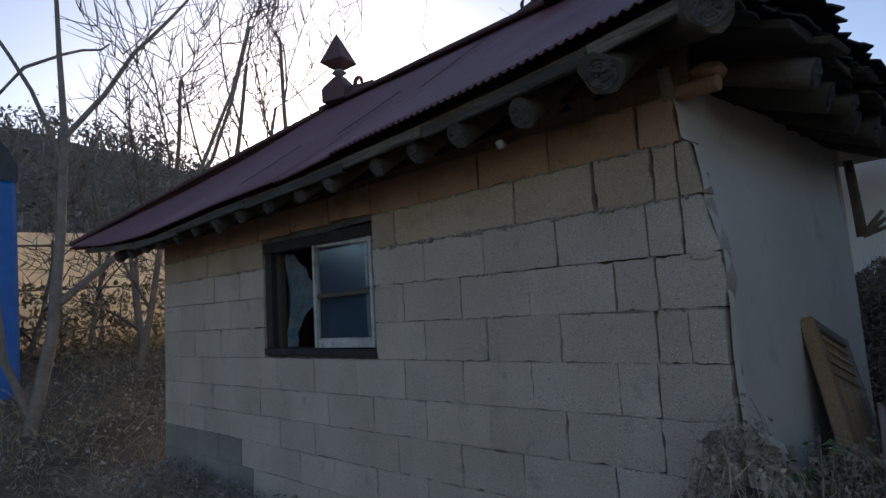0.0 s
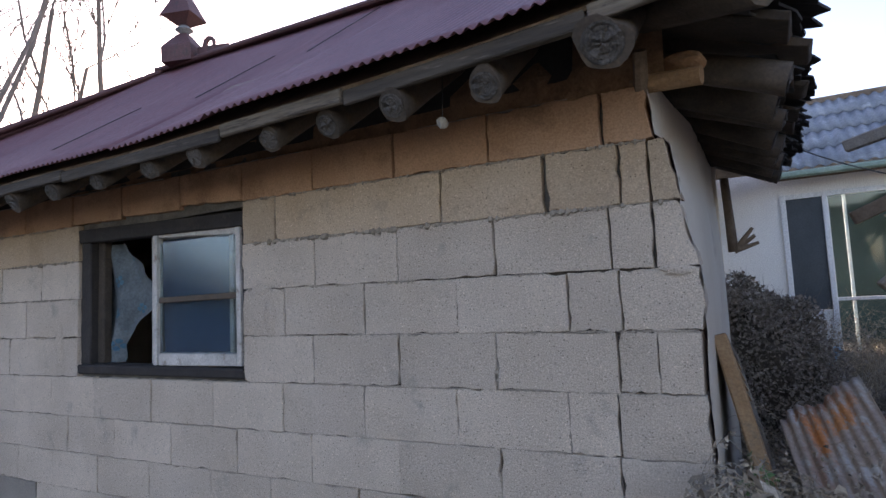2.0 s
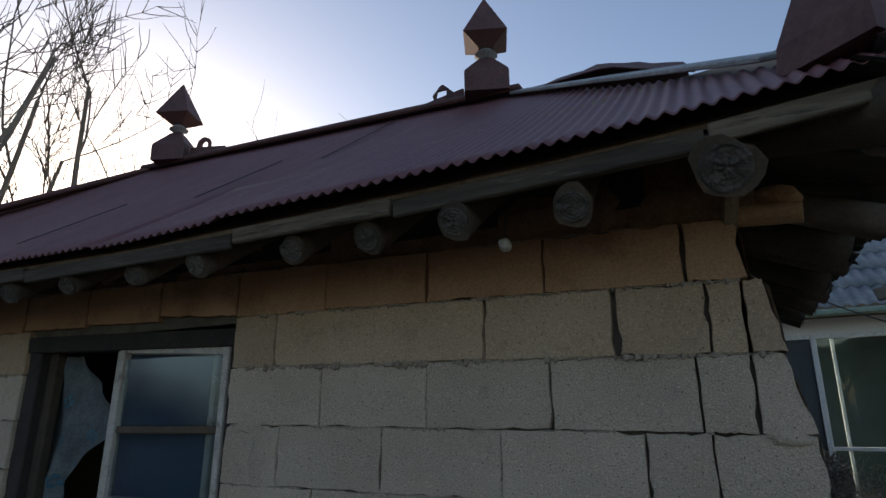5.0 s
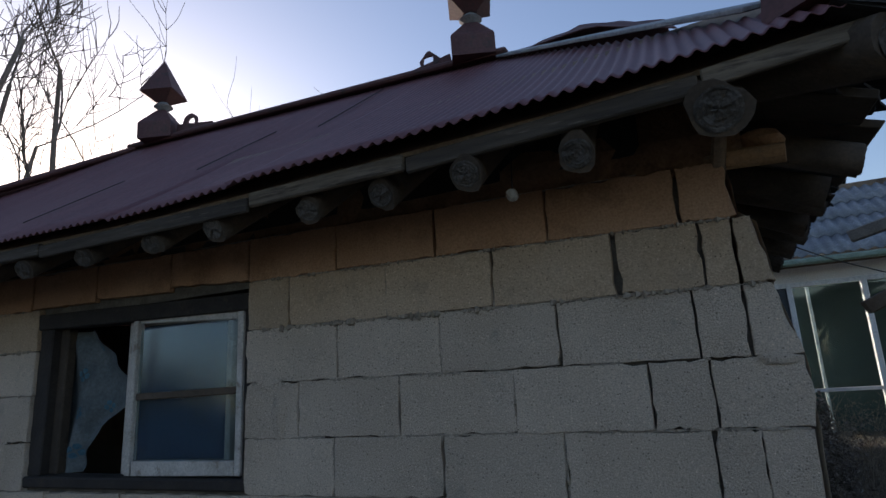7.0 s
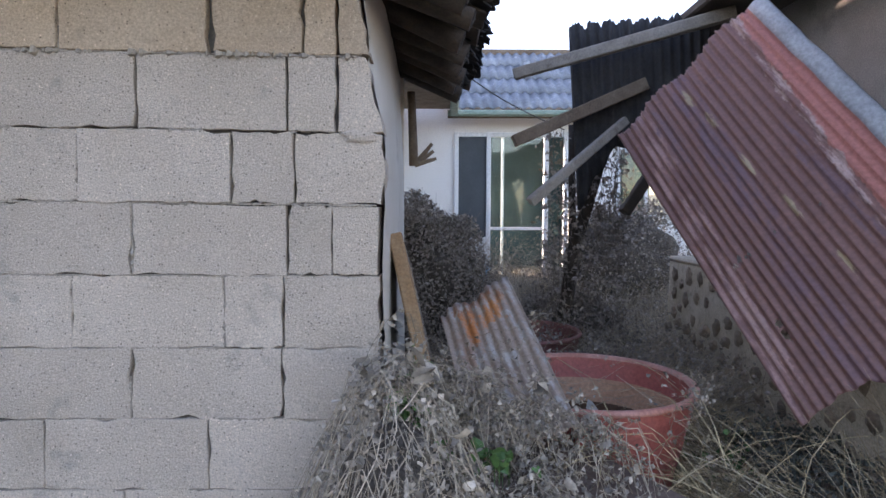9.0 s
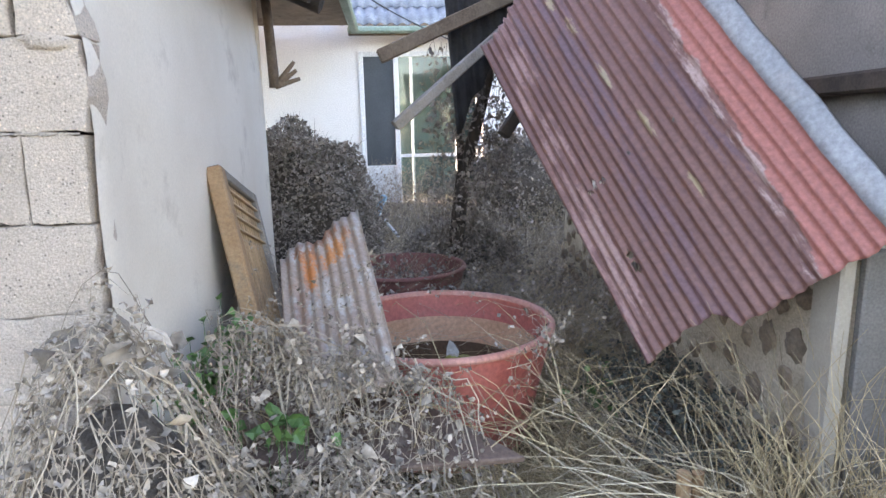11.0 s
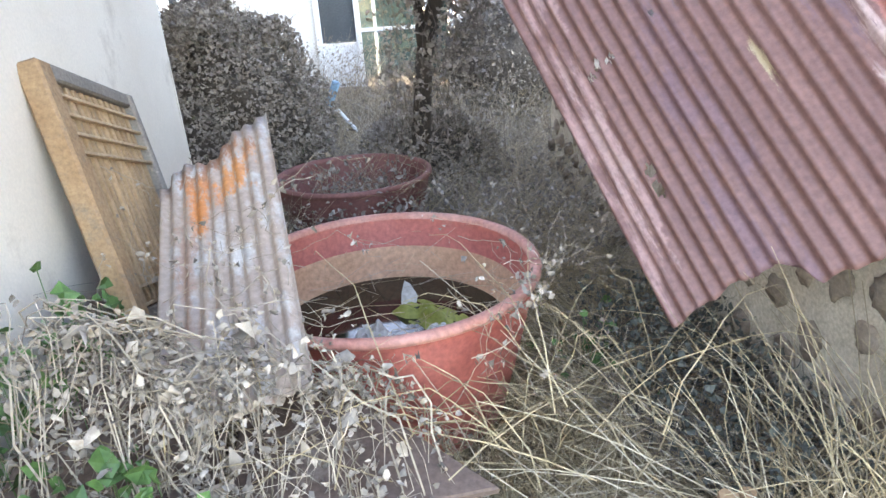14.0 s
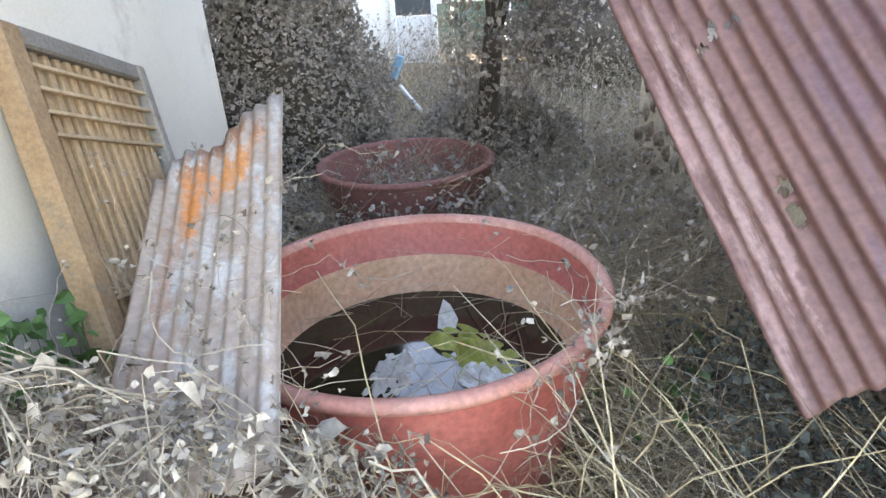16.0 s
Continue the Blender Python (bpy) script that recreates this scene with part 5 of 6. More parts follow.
# ---- yard things ----
def build_tub(at, R, H, z, material, label, full=True):
    t = thing("rubber_tub", (at[0], at[1], z - H), label, "tub", "rubber tubs")
    c = (at[0], at[1], z - H)
    r0 = R * 0.74
    part("body", lathe([(0, 0), (r0, 0), (r0 + 0.012, 0.02), (r0 + (R - r0) * 0.35, H * 0.34), (r0 + (R - r0) * 0.38, H * 0.35), (r0 + (R - r0) * 0.80, H * 0.84), (R * 0.955, H * 0.87), (R * 0.955, H * 0.90), (R * 0.97, H - 0.028)], c, 72), material, t, smooth=True)
    part("rim", lathe([(R * 0.968, H - 0.03), (R * 1.0, H - 0.024), (R * 1.004, H - 0.012), (R * 0.99, H - 0.002), (R * 0.962, H), (R * 0.935, H - 0.006), (R * 0.925, H - 0.02)], c, 72), M_TUB_RIM if full else material, t, "pale worn rim" if full else "", smooth=True)
    part("inner_wall", lathe([(R * 0.926, H - 0.018), (R * 0.89, H * 0.765), (R * 0.885, H * 0.76)], c, 72), material, t, smooth=True)
    part("tide_band", lathe([(R * 0.885, H * 0.761), (R * 0.765, H * 0.40), (0, H * 0.38)], c, 72), M_TUB_DRY if full else material, t, "pale dried water mark" if full else "", smooth=True)
    return t


M_TUB_RIM = mat("worn_tub_rim", (0.42, 0.17, 0.12), (0.50, 0.25, 0.19), 0.6, coarse=6, fine=70, bump=0.2, bscale=40)
build_tub((0.823, 1.033), 0.479, 0.50, 0.558, M_TUB, "wide red rubber tub half full of dark water")
tagged(part("water", lathe([(0, 0), (0.40, 0.0)], (0.823, 1.033, 0.325), 64), M_WATER), "still black water inside the red tub", "water", kind="structure")
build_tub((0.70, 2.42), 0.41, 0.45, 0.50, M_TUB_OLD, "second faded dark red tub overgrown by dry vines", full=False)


def crumpled(name, c, sx, sy, sz, material, label, seed, turn=0.0):
    """A soft sack lying in folds, with a rounded uneven outline and some thickness."""
    n = 24
    bm = bmesh.new()
    rot = Matrix.Rotation(turn, 3, "Z")
    g = []
    for i in range(n + 1):
        row = []
        for j in range(n + 1):
            x, y = 2 * i / n - 1, 2 * j / n - 1
            q = max(abs(x), abs(y)) / (math.hypot(x, y) + 1e-6)
            q = 0.45 + 0.55 * q
            e = 1 + 0.18 * noise.noise(Vector((x * 1.3, y * 1.3, seed)))
            fold = abs(noise.noise(Vector((x * 1.6 + seed, y * 2.6, seed * 0.7)))) * 2.0 + 0.5 * noise.noise(Vector((x * 4, y * 4, seed)))
            rim = 1 - max(abs(x), abs(y)) ** 3
            row.append(bm.verts.new(Vector(c) + rot @ Vector((x * q * e * sx / 2, y * q * e * sy / 2, sz * (fold * rim - 0.45)))))
        g.append(row)
    for i in range(n):
        for j in range(n):
            bm.faces.new((g[i][j], g[i + 1][j], g[i + 1][j + 1], g[i][j + 1]))
    ob = tagged(part(name, bm, material, smooth=True), label, "litter", "sodden litter")
    ob.modifiers.new("thickness", "SOLIDIFY").thickness = 0.003
    return ob


crumpled("plastic_sack", (0.755, 0.98, 0.336), 0.11, 0.22, 0.03, M_LITTER_W, "crumpled pale sack in the tub water", 3, -0.25)
crumpled("plastic_sack", (0.965, 1.07, 0.338), 0.32, 0.16, 0.035, M_LITTER_Y, "algae-green sack floating in the tub", 5, -0.85)
crumpled("plastic_sack", (1.005, 0.925, 0.342), 0.19, 0.085, 0.04, M_LITTER_P, "pale wrapper with green algae floating in the tub", 8, -0.4)
bm = bmesh.new()
vs = [bm.verts.new(q) for q in ((0.865, 1.185, 0.32), (0.915, 1.17, 0.325), (0.925, 1.195, 0.35), (0.905, 1.23, 0.378), (0.885, 1.245, 0.388), (0.87, 1.21, 0.358))]
bm.faces.new(vs)
ob = tagged(part("paper_scrap", bm, M_LITTER_W), "upright torn pale scrap standing out of the tub water", "litter")
ob.modifiers.new("thickness", "SOLIDIFY").thickness = 0.006


def build_tin():
    """Galvanised sheet leaning beside the tub, torn along its upper edge."""
    tip, left, low = Vector((0.49, 1.355, 0.99)), Vector((0.15, 1.25, 0.817)), Vector((0.64, 0.51, 0.60))
    along = low - tip
    n = along.cross(left - tip).normalized()
    across = n.cross(along).normalized()
    if across.dot(left - tip) < 0:
        across = -across
    t = thing("galvanised_sheet", tip, "rusty galvanised corrugated sheet leaning beside the tub", "metal sheet")
    W = (left - tip).dot(across)
    drop = (left - tip).dot(along.normalized())
    def lo(v):
        return drop * sstep(0.02, W * 0.55, v) * 0.95 + 0.02 * math.sin(v * 38) + (0.03 if v > W * 0.9 else 0)
    corrugated("sheet", tip, along, across, 1.05, W, M_GALV, t, pitch=0.043, amp=0.0065, rows=18, per=9, lo=lo, warp=lambda u, v: 0.015 * math.sin(u * 3) * math.sin(v * 6))


build_tin()


def build_lattice():
    """Old lattice door leaf leaning on the plastered wall."""
    tl, tr = Vector((-0.083, 1.075, 1.205)), Vector((-0.08, 1.65, 1.03))
    down = Vector((0.23, -0.02, -1.0)).normalized()
    across = (tr - tl).normalized()
    down = (down - across * down.dot(across)).normalized()
    W, H = (tr - tl).length, 1.12
    d = thing("lattice_door", tl, "orange-brown wooden lattice door leaf leaning on the wall", "door leaf")
    n = across.cross(down).normalized()
    if n.x < 0:
        n = -n
    def rail(name, u0, v0, u1, v1, w, h, o, material, label=""):
        a = tl + across * u0 + down * v0 + n * o
        b = tl + across * u1 + down * v1 + n * o
        x = (b - a).normalized()
        y = n.cross(x)
        m = Matrix(((x.x, y.x, n.x, a.x), (x.y, y.y, n.y, a.y), (x.z, y.z, n.z, a.z), (0, 0, 0, 1)))
        part(name, box(0, (b - a).length, -w / 2, w / 2, -h / 2, h / 2, min(w, h) * 0.12, m), material, d, label)
    rail("stile", 0.035, 0, 0.035, H, 0.07, 0.065, 0.03, M_ORANGE_WOOD, "thick orange-brown stile")
    rail("stile", W - 0.02, 0, W - 0.02, H, 0.04, 0.065, 0.03, M_GREY_WOOD)
    rail("top_rail", 0.072, 0.025, W - 0.042, 0.025, 0.05, 0.06, 0.03, M_GREY_WOOD, "greyed top rail")
    rail("mid_rail", 0.072, 0.74, W - 0.042, 0.74, 0.04, 0.05, 0.03, M_GREY_WOOD)
    for i in range(1, 12):
        u = 0.072 + (W - 0.114) * i / 12
        rail("lattice_bar", u, 0.051, u, 0.719, 0.020, 0.022, 0.034, M_LATTICE_TAN)
    for v in (0.09, 0.145, 0.20, 0.255, 0.655, 0.71):
        rail("lattice_bar", 0.072, v, W - 0.042, v, 0.009, 0.014, 0.052, M_LATTICE_PALE)
    rail("backing_board", W / 2, 0.052, W / 2, 0.718, W - 0.12, 0.006, 0.008, M_ORANGE_DARK, "brown backing board")


M_LATTICE_TAN = mat("tan_lattice_wood", (0.34, 0.215, 0.11), (0.43, 0.285, 0.155), 0.8, coarse=9, fine=90, bump=0.3, bscale=60, per=("object", 0.15))
M_LATTICE_PALE = mat("pale_lattice_wood", (0.42, 0.29, 0.16), (0.50, 0.36, 0.22), 0.8, coarse=9, fine=90, bump=0.3, bscale=60, per=("object", 0.12))
M_ORANGE_DARK = mat("brown_backing", (0.07, 0.042, 0.022), (0.11, 0.066, 0.035), 0.85, coarse=6, fine=90, bump=0.3, bscale=60)
build_lattice()

def plate(corners, thick, material):
    """A flat board with four free corners."""
    c = [Vector(q) for q in corners]
    n = (c[1] - c[0]).cross(c[3] - c[0]).normalized() * thick
    bm = bmesh.new()
    lo, hi = [bm.verts.new(q) for q in c], [bm.verts.new(q + n) for q in c]
    for f in [lo[::-1], hi] + [(lo[i], lo[(i + 1) % 4], hi[(i + 1) % 4], hi[i]) for i in range(4)]:
        bm.faces.new(f)
    bmesh.ops.bevel(bm, geom=bm.edges[:], offset=0.004, segments=1, affect="EDGES")
    return part("board", bm, material)


tagged(plate(((0.48, 0.20, 0.36), (1.02, 0.27, 0.33), (0.70, 0.58, 0.40), (0.46, 0.60, 0.44)), 0.022, M_BROWN_BOARD), "brown laminated board lying under dry vines", "board", "fallen boards")
tagged(plate(((0.05, 0.22, 0.42), (0.465, 0.17, 0.40), (0.445, 0.60, 0.46), (0.04, 0.70, 0.50)), 0.022, M_BROWN_BOARD), "brown laminated board under the vine heap", "board", "fallen boards")
tagged(part("board", bar((1.05, 1.55, 0.28), (1.35, 1.75, 0.30), 0.25, 0.022, 0.004, 0.2), M_TUB_OLD), "dull red board among the dry stems", "board", "fallen boards")
mop = thing("plastic_mop", (0.56, 4.0, 0.5), "blue plastic mop with a pale handle dropped in the weeds", "mop")
part("head", bar((0.50, 4.0, 0.62), (0.585, 4.0, 0.80), 0.05, 0.06, 0.012), M_BLUE_PLASTIC, mop)
part("handle", log_bm((0.52, 4.0, 0.65), (0.70, 3.96, 0.42), 0.014, 0.014, 8, 0), M_PALE_ROD, mop)
fk = thing("forked_branch", (0.0, 2.5, 1.6), "hooked forked branch hanging at the wall's end", "branch")
part("stem", log_bm((-0.06, 2.49, 2.12), (-0.04, 2.49, 1.62), 0.03, 0.035, 9, 0.1), M_OLD_WOOD, fk, smooth=True)
for dx, dz in ((0.13, 0.10), (0.15, 0.05), (0.12, 0.15)):
    part("prong", log_bm((-0.035, 2.49, 1.625), (-0.035 + dx, 2.49, 1.62 + dz), 0.022, 0.012, 7, 0.1), M_OLD_WOOD, fk, smooth=True)
stump = thing("split_stake", (1.42, -0.12, 0.0), "short split orange stake standing in the grass", "stake")
part("half", log_bm((1.50, 0.22, -0.02), (1.49, 0.21, 0.30), 0.022, 0.02, 8, 0.1), M_ORANGE_WOOD, stump)
part("half", log_bm((1.545, 0.22, -0.02), (1.54, 0.22, 0.29), 0.02, 0.018, 8, 0.1), M_ORANGE_WOOD, stump)
wire = tagged(part("cable", log_bm((0.2, 3.4, 2.55), (1.4, 4.6, 2.15), 0.006, 0.006, 5, 0, bend=0.1, rings=9), M_WIRE), "slack black cable between the roofs", "cable")

# ---- plants ----
def mound(x, y):
    return 1.03 * math.exp(-((x - 0.05) / 0.34) ** 2 - ((y + 0.14) / 0.36) ** 2)


def heap(x, y):
    """Height of the dried vine heap by the wall corner: a mound and a mat sagging over the boards."""
    mat_h = (0.86 - 0.33 * x) * math.exp(-((y - 0.42) / 0.27) ** 2) * sstep(-0.1, 0.08, x) * sstep(1.12, 0.85, x)
    front = 0.50 * math.exp(-((x - 0.45) / 0.45) ** 2 - ((y - 0.1) / 0.35) ** 2)
    return max(mound(x, y), mat_h, front)


def in_wall(x, y):
    return x < 0.04 and y > -0.03


def build_heap():
    n = 44
    V, F = [], []
    for i in range(n + 1):
        for j in range(n + 1):
            x, y = -0.6 + 1.9 * i / n, -0.9 + 2.0 * j / n
            V.append((x, y, max(-0.05, 0.80 * mound(x, y) - 0.06 + 0.05 * noise.noise(Vector((x * 9, y * 9, 0))))))
    keep = lambda i, j: not in_wall(-0.6 + 1.9 * (i + 0.5) / n, -0.9 + 2.0 * (j + 0.5) / n)
    F = [(i * (n + 1) + j, (i + 1) * (n + 1) + j, (i + 1) * (n + 1) + j + 1, i * (n + 1) + j + 1) for i in range(n) for j in range(n) if keep(i, j)]
    hp = thing("vine_heap", (0.2, 0.1, 0), "tangled heap of grey dried vines with curled leaves", "dry vines", kind="stuff")
    # added core whose dark colour stands in for shade between the stems
    raw("core", V, F, M_CORE_SHADE, hp, "dark core standing in for shade inside the heap", smooth=True)
    P, R, L = [], [], []
    while len(P) < 760:
        x, y = rng.uniform(-0.5, 1.05), rng.uniform(-0.75, 0.95)
        if rng.random() > (heap(x, y) * 2.2 + 0.05) * (1 - 0.75 * sstep(0.55, 0.8, x)) or in_wall(x, y):
            continue
        a, step = rng.uniform(0, 6.28), rng.uniform(0.025, 0.07)
        lift, arch = rng.uniform(-0.10, 0.03), rng.uniform(0, 0.10)
        pts, ok = [], True
        for k in range(9):
            if in_wall(x, y):
                ok = False
                break
            droop = -0.10 * (k / 8) ** 2 * rng.uniform(0, 1)
            pts.append((x, y, max(0.01, heap(x, y) * 0.93 + lift + arch * math.sin(k * 0.39) + droop + rng.normal(0, 0.008))))
            a += rng.normal(0, 0.75)
            x, y = x + step * math.cos(a), y + step * math.sin(a)
        if not ok:
            continue
        P.append(pts)
        r = rng.choice([0.0007, 0.0010, 0.0015, 0.0024], p=[0.3, 0.35, 0.25, 0.1])
        R.append([r] * 9)
        for q in pts:
            if rng.random() < 0.46:
                for _ in range(rng.integers(2, 5)):
                    L.append(np.array(q) + rng.normal(0, 0.014, 3) - np.array([0, 0, 0.014]))
    v, f = tubes(P, R)
    tagged(raw("vine_stem", v, f, M_VINE, hp, "thin dry stems"), kind="stuff")
    v, f = leaf_mesh(np.array(L), 0.021, crumple=0.55)
    tagged(raw("dry_leaf", v, f, M_LEAF_DRY, hp, "small curled dry leaves", smooth=True), kind="stuff")
    big = [np.array(q) + np.array([0, 0, 0.02]) for q in L if rng.random() < 0.022]
    v, f = leaf_mesh(np.array(big), 0.046, wide=0.65, crumple=0.6)
    tagged(raw("large_leaf", v, f, M_LEAF_DRY, hp, "large pale withered leaves", smooth=True), kind="stuff")


build_heap()


def stalks(name, count, place, height, lean, radius, material, label, category, points=5, curl=0.5):
    """Loose grass: each blade rises, leans and droops."""
    P, R = np.zeros((count, points, 3)), np.zeros((count, points))
    k = 0
    tries = 0
    while k < count and tries < count * 30:
        tries += 1
        x, y = place()
        if x is None or in_wall(x, y) and x > -5.4:
            continue
        z = ground_z(x, y)
        h = height * rng.uniform(0.4, 1.3)
        a = rng.uniform(0, 6.283)
        ln = lean * rng.uniform(0.2, 1.4) * h
        bend = rng.uniform(0, curl) * h
        for i in range(points):
            f = i / (points - 1)
            P[k, i] = (x + math.cos(a) * ln * f ** 1.4 + rng.normal(0, 0.006), y + math.sin(a) * ln * f ** 1.4 + rng.normal(0, 0.006), z - 0.02 + h * f - bend * f ** 3)
            R[k, i] = radius * (1 - 0.7 * f)
        k += 1
    v, f = tubes(P[:k], R[:k])
    return tagged(raw(name, v, f, material), label, category, kind="stuff")


def clear_tub(x, y):
    return (x - 0.823) ** 2 + (y - 1.033) ** 2 > 0.40 ** 2


def yard():
    x, y = rng.uniform(0.75, 2.0), rng.uniform(-1.0, 2.6)
    return (x, y) if clear_tub(x, y) and x < 1.95 else (None, None)


def near_path():
    x, y = rng.uniform(-0.3, 2.0), rng.uniform(-1.6, 0.3)
    return (x, y) if x > 0.5 or y < -0.5 else (None, None)


def ruin_foot():
    x, y = rng.uniform(1.55, 2.1), rng.uniform(-0.6, 0.35)
    return x, y


stalks("dry_grass", 19000, yard, 0.27, 1.7, 0.0012, M_STRAW, "pale straw-coloured dry grass in the yard", "grass", curl=1.0)
stalks("dry_grass", 7000, near_path, 0.20, 1.6, 0.0013, M_STRAW, "trampled dry grass by the path", "grass", curl=1.0)
def ruin_shade():
    return rng.uniform(1.5, 1.95), rng.uniform(0.25, 1.3)


stalks("dead_stems", 1800, ruin_shade, 0.30, 0.9, 0.0018, M_TWIG, "dark withered vines along the foot of the ruin", "weeds", curl=0.6)
stalks("dry_grass", 800, ruin_foot, 0.66, 0.55, 0.0022, M_STRAW, "tall dry grass before the ruin", "grass", 6, curl=0.6)
stalks("dead_stems", 5000, lambda: (rng.uniform(0.1, 1.95), rng.uniform(1.55, 3.6)), 0.52, 1.0, 0.0022, M_VINE, "withered brown stems behind the tub", "weeds", curl=0.6)
stalks("dry_grass", 700, lambda: (rng.uniform(0.2, 1.7), rng.uniform(1.6, 2.9)), 0.60, 1.5, 0.0016, M_STRAW, "pale bent straws tangled behind the tub", "grass", 7, curl=1.0)
stalks("dead_stems", 3600, lambda: (rng.uniform(-0.5, 3.8), rng.uniform(2.7, 5.9)), 0.60, 0.9, 0.0024, M_VINE, "dense withered weeds before the house", "weeds", curl=0.5)
stalks("dry_grass", 7000, lambda: (rng.uniform(-11, -5.3), rng.uniform(-5, 5)), 0.30, 1.2, 0.0030, M_STRAW, "dry grass and litter on the bank", "grass", curl=0.9)
stalks("dry_grass", 4200, lambda: (rng.uniform(-5.4, -1.2), rng.uniform(-0.75, -0.05)), 0.26, 1.2, 0.0020, M_VINE, "low dead weeds along the shed wall", "grass", curl=0.9)


stalks("dry_grass", 420, ruin_foot, 0.5, 1.3, 0.003, M_STRAW_PALE, "thick pale bent stalks heaped before the ruin", "grass", 7, curl=1.2)


def leaf_litter(name, n, place, zr, size, material, label):
    C = []
    while len(C) < n:
        x, y = place()
        if x is None:
            continue
        C.append((x, y, ground_z(x, y) + rng.uniform(*zr)))
    v, f = leaf_mesh(np.array(C), size)
    tagged(raw(name, v, f, material), label, "leaves", kind="stuff")


stalks("pale_straw", 1500, yard, 0.34, 2.4, 0.0016, M_STRAW_PALE, "long pale straws lying across the yard", "straw", 6, curl=1.0)


leaf_litter("leaf_litter", 5000, lambda: (rng.uniform(-0.4, 3.8), rng.uniform(2.4, 6.0)), (0.02, 0.55), 0.035, M_LEAF_DARK, "dark withered leaves over the yard weeds")
leaf_litter("leaf_litter", 2600, lambda: (rng.uniform(-5.4, -1.3), rng.uniform(-0.7, -0.05)), (0.0, 0.22), 0.04, M_LEAF_DARK, "dark weed leaves along the foot of the shed wall")
leaf_litter("leaf_litter", 5000, lambda: (rng.uniform(0.1, 1.95), rng.uniform(1.5, 2.7)), (0.0, 0.50), 0.03, M_LEAF_DARK, "withered leaves round the second tub")
# these leaves also paint in the shade below the leaning sheet
leaf_litter("leaf_litter", 2600, ruin_shade, (0.0, 0.32), 0.028, M_LEAF_SHADE, "dark creeper leaves at the foot of the ruin, with shade deepened in their colour")
leaf_litter("leaf_litter", 5000, lambda: (rng.uniform(-11, -5.3), rng.uniform(-5, 4)), (0.0, 0.10), 0.06, M_LEAF_DRY, "dry leaf litter on the bank")


def bush(name, c, r, n, size, material, label, twigs=800, low=0.1):
    b = thing(name, (c[0], c[1], 0), label, "bush")
    off = Vector(rng.uniform(-5, 5, 3))
    D = rng.normal(0, 1, (n, 3))
    D /= np.linalg.norm(D, axis=1, keepdims=True)
    D[:, 2] = np.where(D[:, 2] < -0.75, -D[:, 2], D[:, 2])
    k = np.array([1 + 0.28 * noise.noise(Vector(d) * 2.2 + off) for d in D]) * rng.uniform(0.80, 1.04, n) ** 0.7
    C = np.array(c) + D * np.array(r) * k[:, None]
    C[:, 2] = np.maximum(C[:, 2], low)
    v, f = leaf_mesh(C, size)
    tagged(raw("foliage", v, f, material, b), kind="stuff")
    bm = bmesh.new()
    bmesh.ops.create_icosphere(bm, subdivisions=3, radius=1)
    for w in bm.verts:
        q = 0.78 * (1 + 0.28 * noise.noise(w.co * 2.2 + off))
        w.co = Vector((c[0] + w.co.x * r[0] * q, c[1] + w.co.y * r[1] * q, max(0.0, c[2] + w.co.z * r[2] * q)))
    # added core, coloured dark as the shade behind the leaves
    part("core", bm, M_CORE_SHADE, b, "dark core standing in for shade inside the bush", smooth=True)
    idx = rng.choice(n, twigs)
    A = C[idx]
    out = D[idx] * 0.10 + rng.normal(0, 0.04, (twigs, 3))
    P = np.stack([A - out, A, A + out * rng.uniform(0.2, 0.9, (twigs, 1))], 1)
    v, f = tubes(P, np.tile([0.002, 0.0016, 0.0008], (twigs, 1)))
    tagged(raw("twig", v, f, M_TWIG, b), kind="stuff")
    return b


bush("dead_ivy_bush", (-0.02, 3.2, 0.62), (0.58, 0.55, 0.78), 19000, 0.033, M_LEAF_DARK, "dense rounded bush of dark withered leaves by the wall")
bush("dead_ivy_bush", (2.15, 5.1, 0.75), (0.75, 0.5, 0.65), 3200, 0.045, M_LEAF_DARK, "dark withered bush under the house window")
bush("dead_ivy_bush", (1.15, 3.2, 0.32), (0.50, 0.42, 0.32), 4500, 0.038, M_LEAF_DARK, "low dark tangle of dead creepers in the yard")


def hanging_vines():
    hv = thing("hanging_creeper", (1.1, 2.4, 0), "withered creeper hanging over the dead trunk", "creeper", kind="stuff")
    P, L = [], []
    for _ in range(100):
        x, y, z = rng.uniform(0.95, 1.5), rng.uniform(2.6, 3.05), rng.uniform(0.8, 2.0)
        pts = []
        for k in range(8):
            pts.append((x, y, max(0.05, z)))
            x, y, z = x + rng.normal(0, 0.025), y + rng.normal(0, 0.02), z - rng.uniform(0.03, 0.13)
            if rng.random() < 0.75:
                for _ in range(3):
                    L.append(np.array((x, y, max(0.1, z))) + rng.normal(0, 0.03, 3))
        P.append(pts)
    v, f = tubes(P, np.full((100, 8), 0.0018))
    raw("stem", v, f, M_TWIG, hv)
    v, f = leaf_mesh(np.array(L), 0.042)
    raw("leaf", v, f, M_LEAF_DARK, hv)


hanging_vines()


def weeds(c, r, n, label):
    w = thing("green_weeds", (c[0], c[1], c[2]), label, "weeds", kind="stuff")
    C = np.array(c) + rng.normal(0, 1, (n, 3)) * np.array(r)
    v, f = leaf_mesh(C, 0.045, up=0.2, wide=0.95)
    raw("leaf", v, f, M_LEAF_GREEN, w)
    P = np.stack([C * [1, 1, 0.4] + [0, 0, 0.05], C], 1)
    v, f = tubes(P, np.full((n, 2), 0.0012))
    raw("stem", v, f, M_LEAF_GREEN, w)


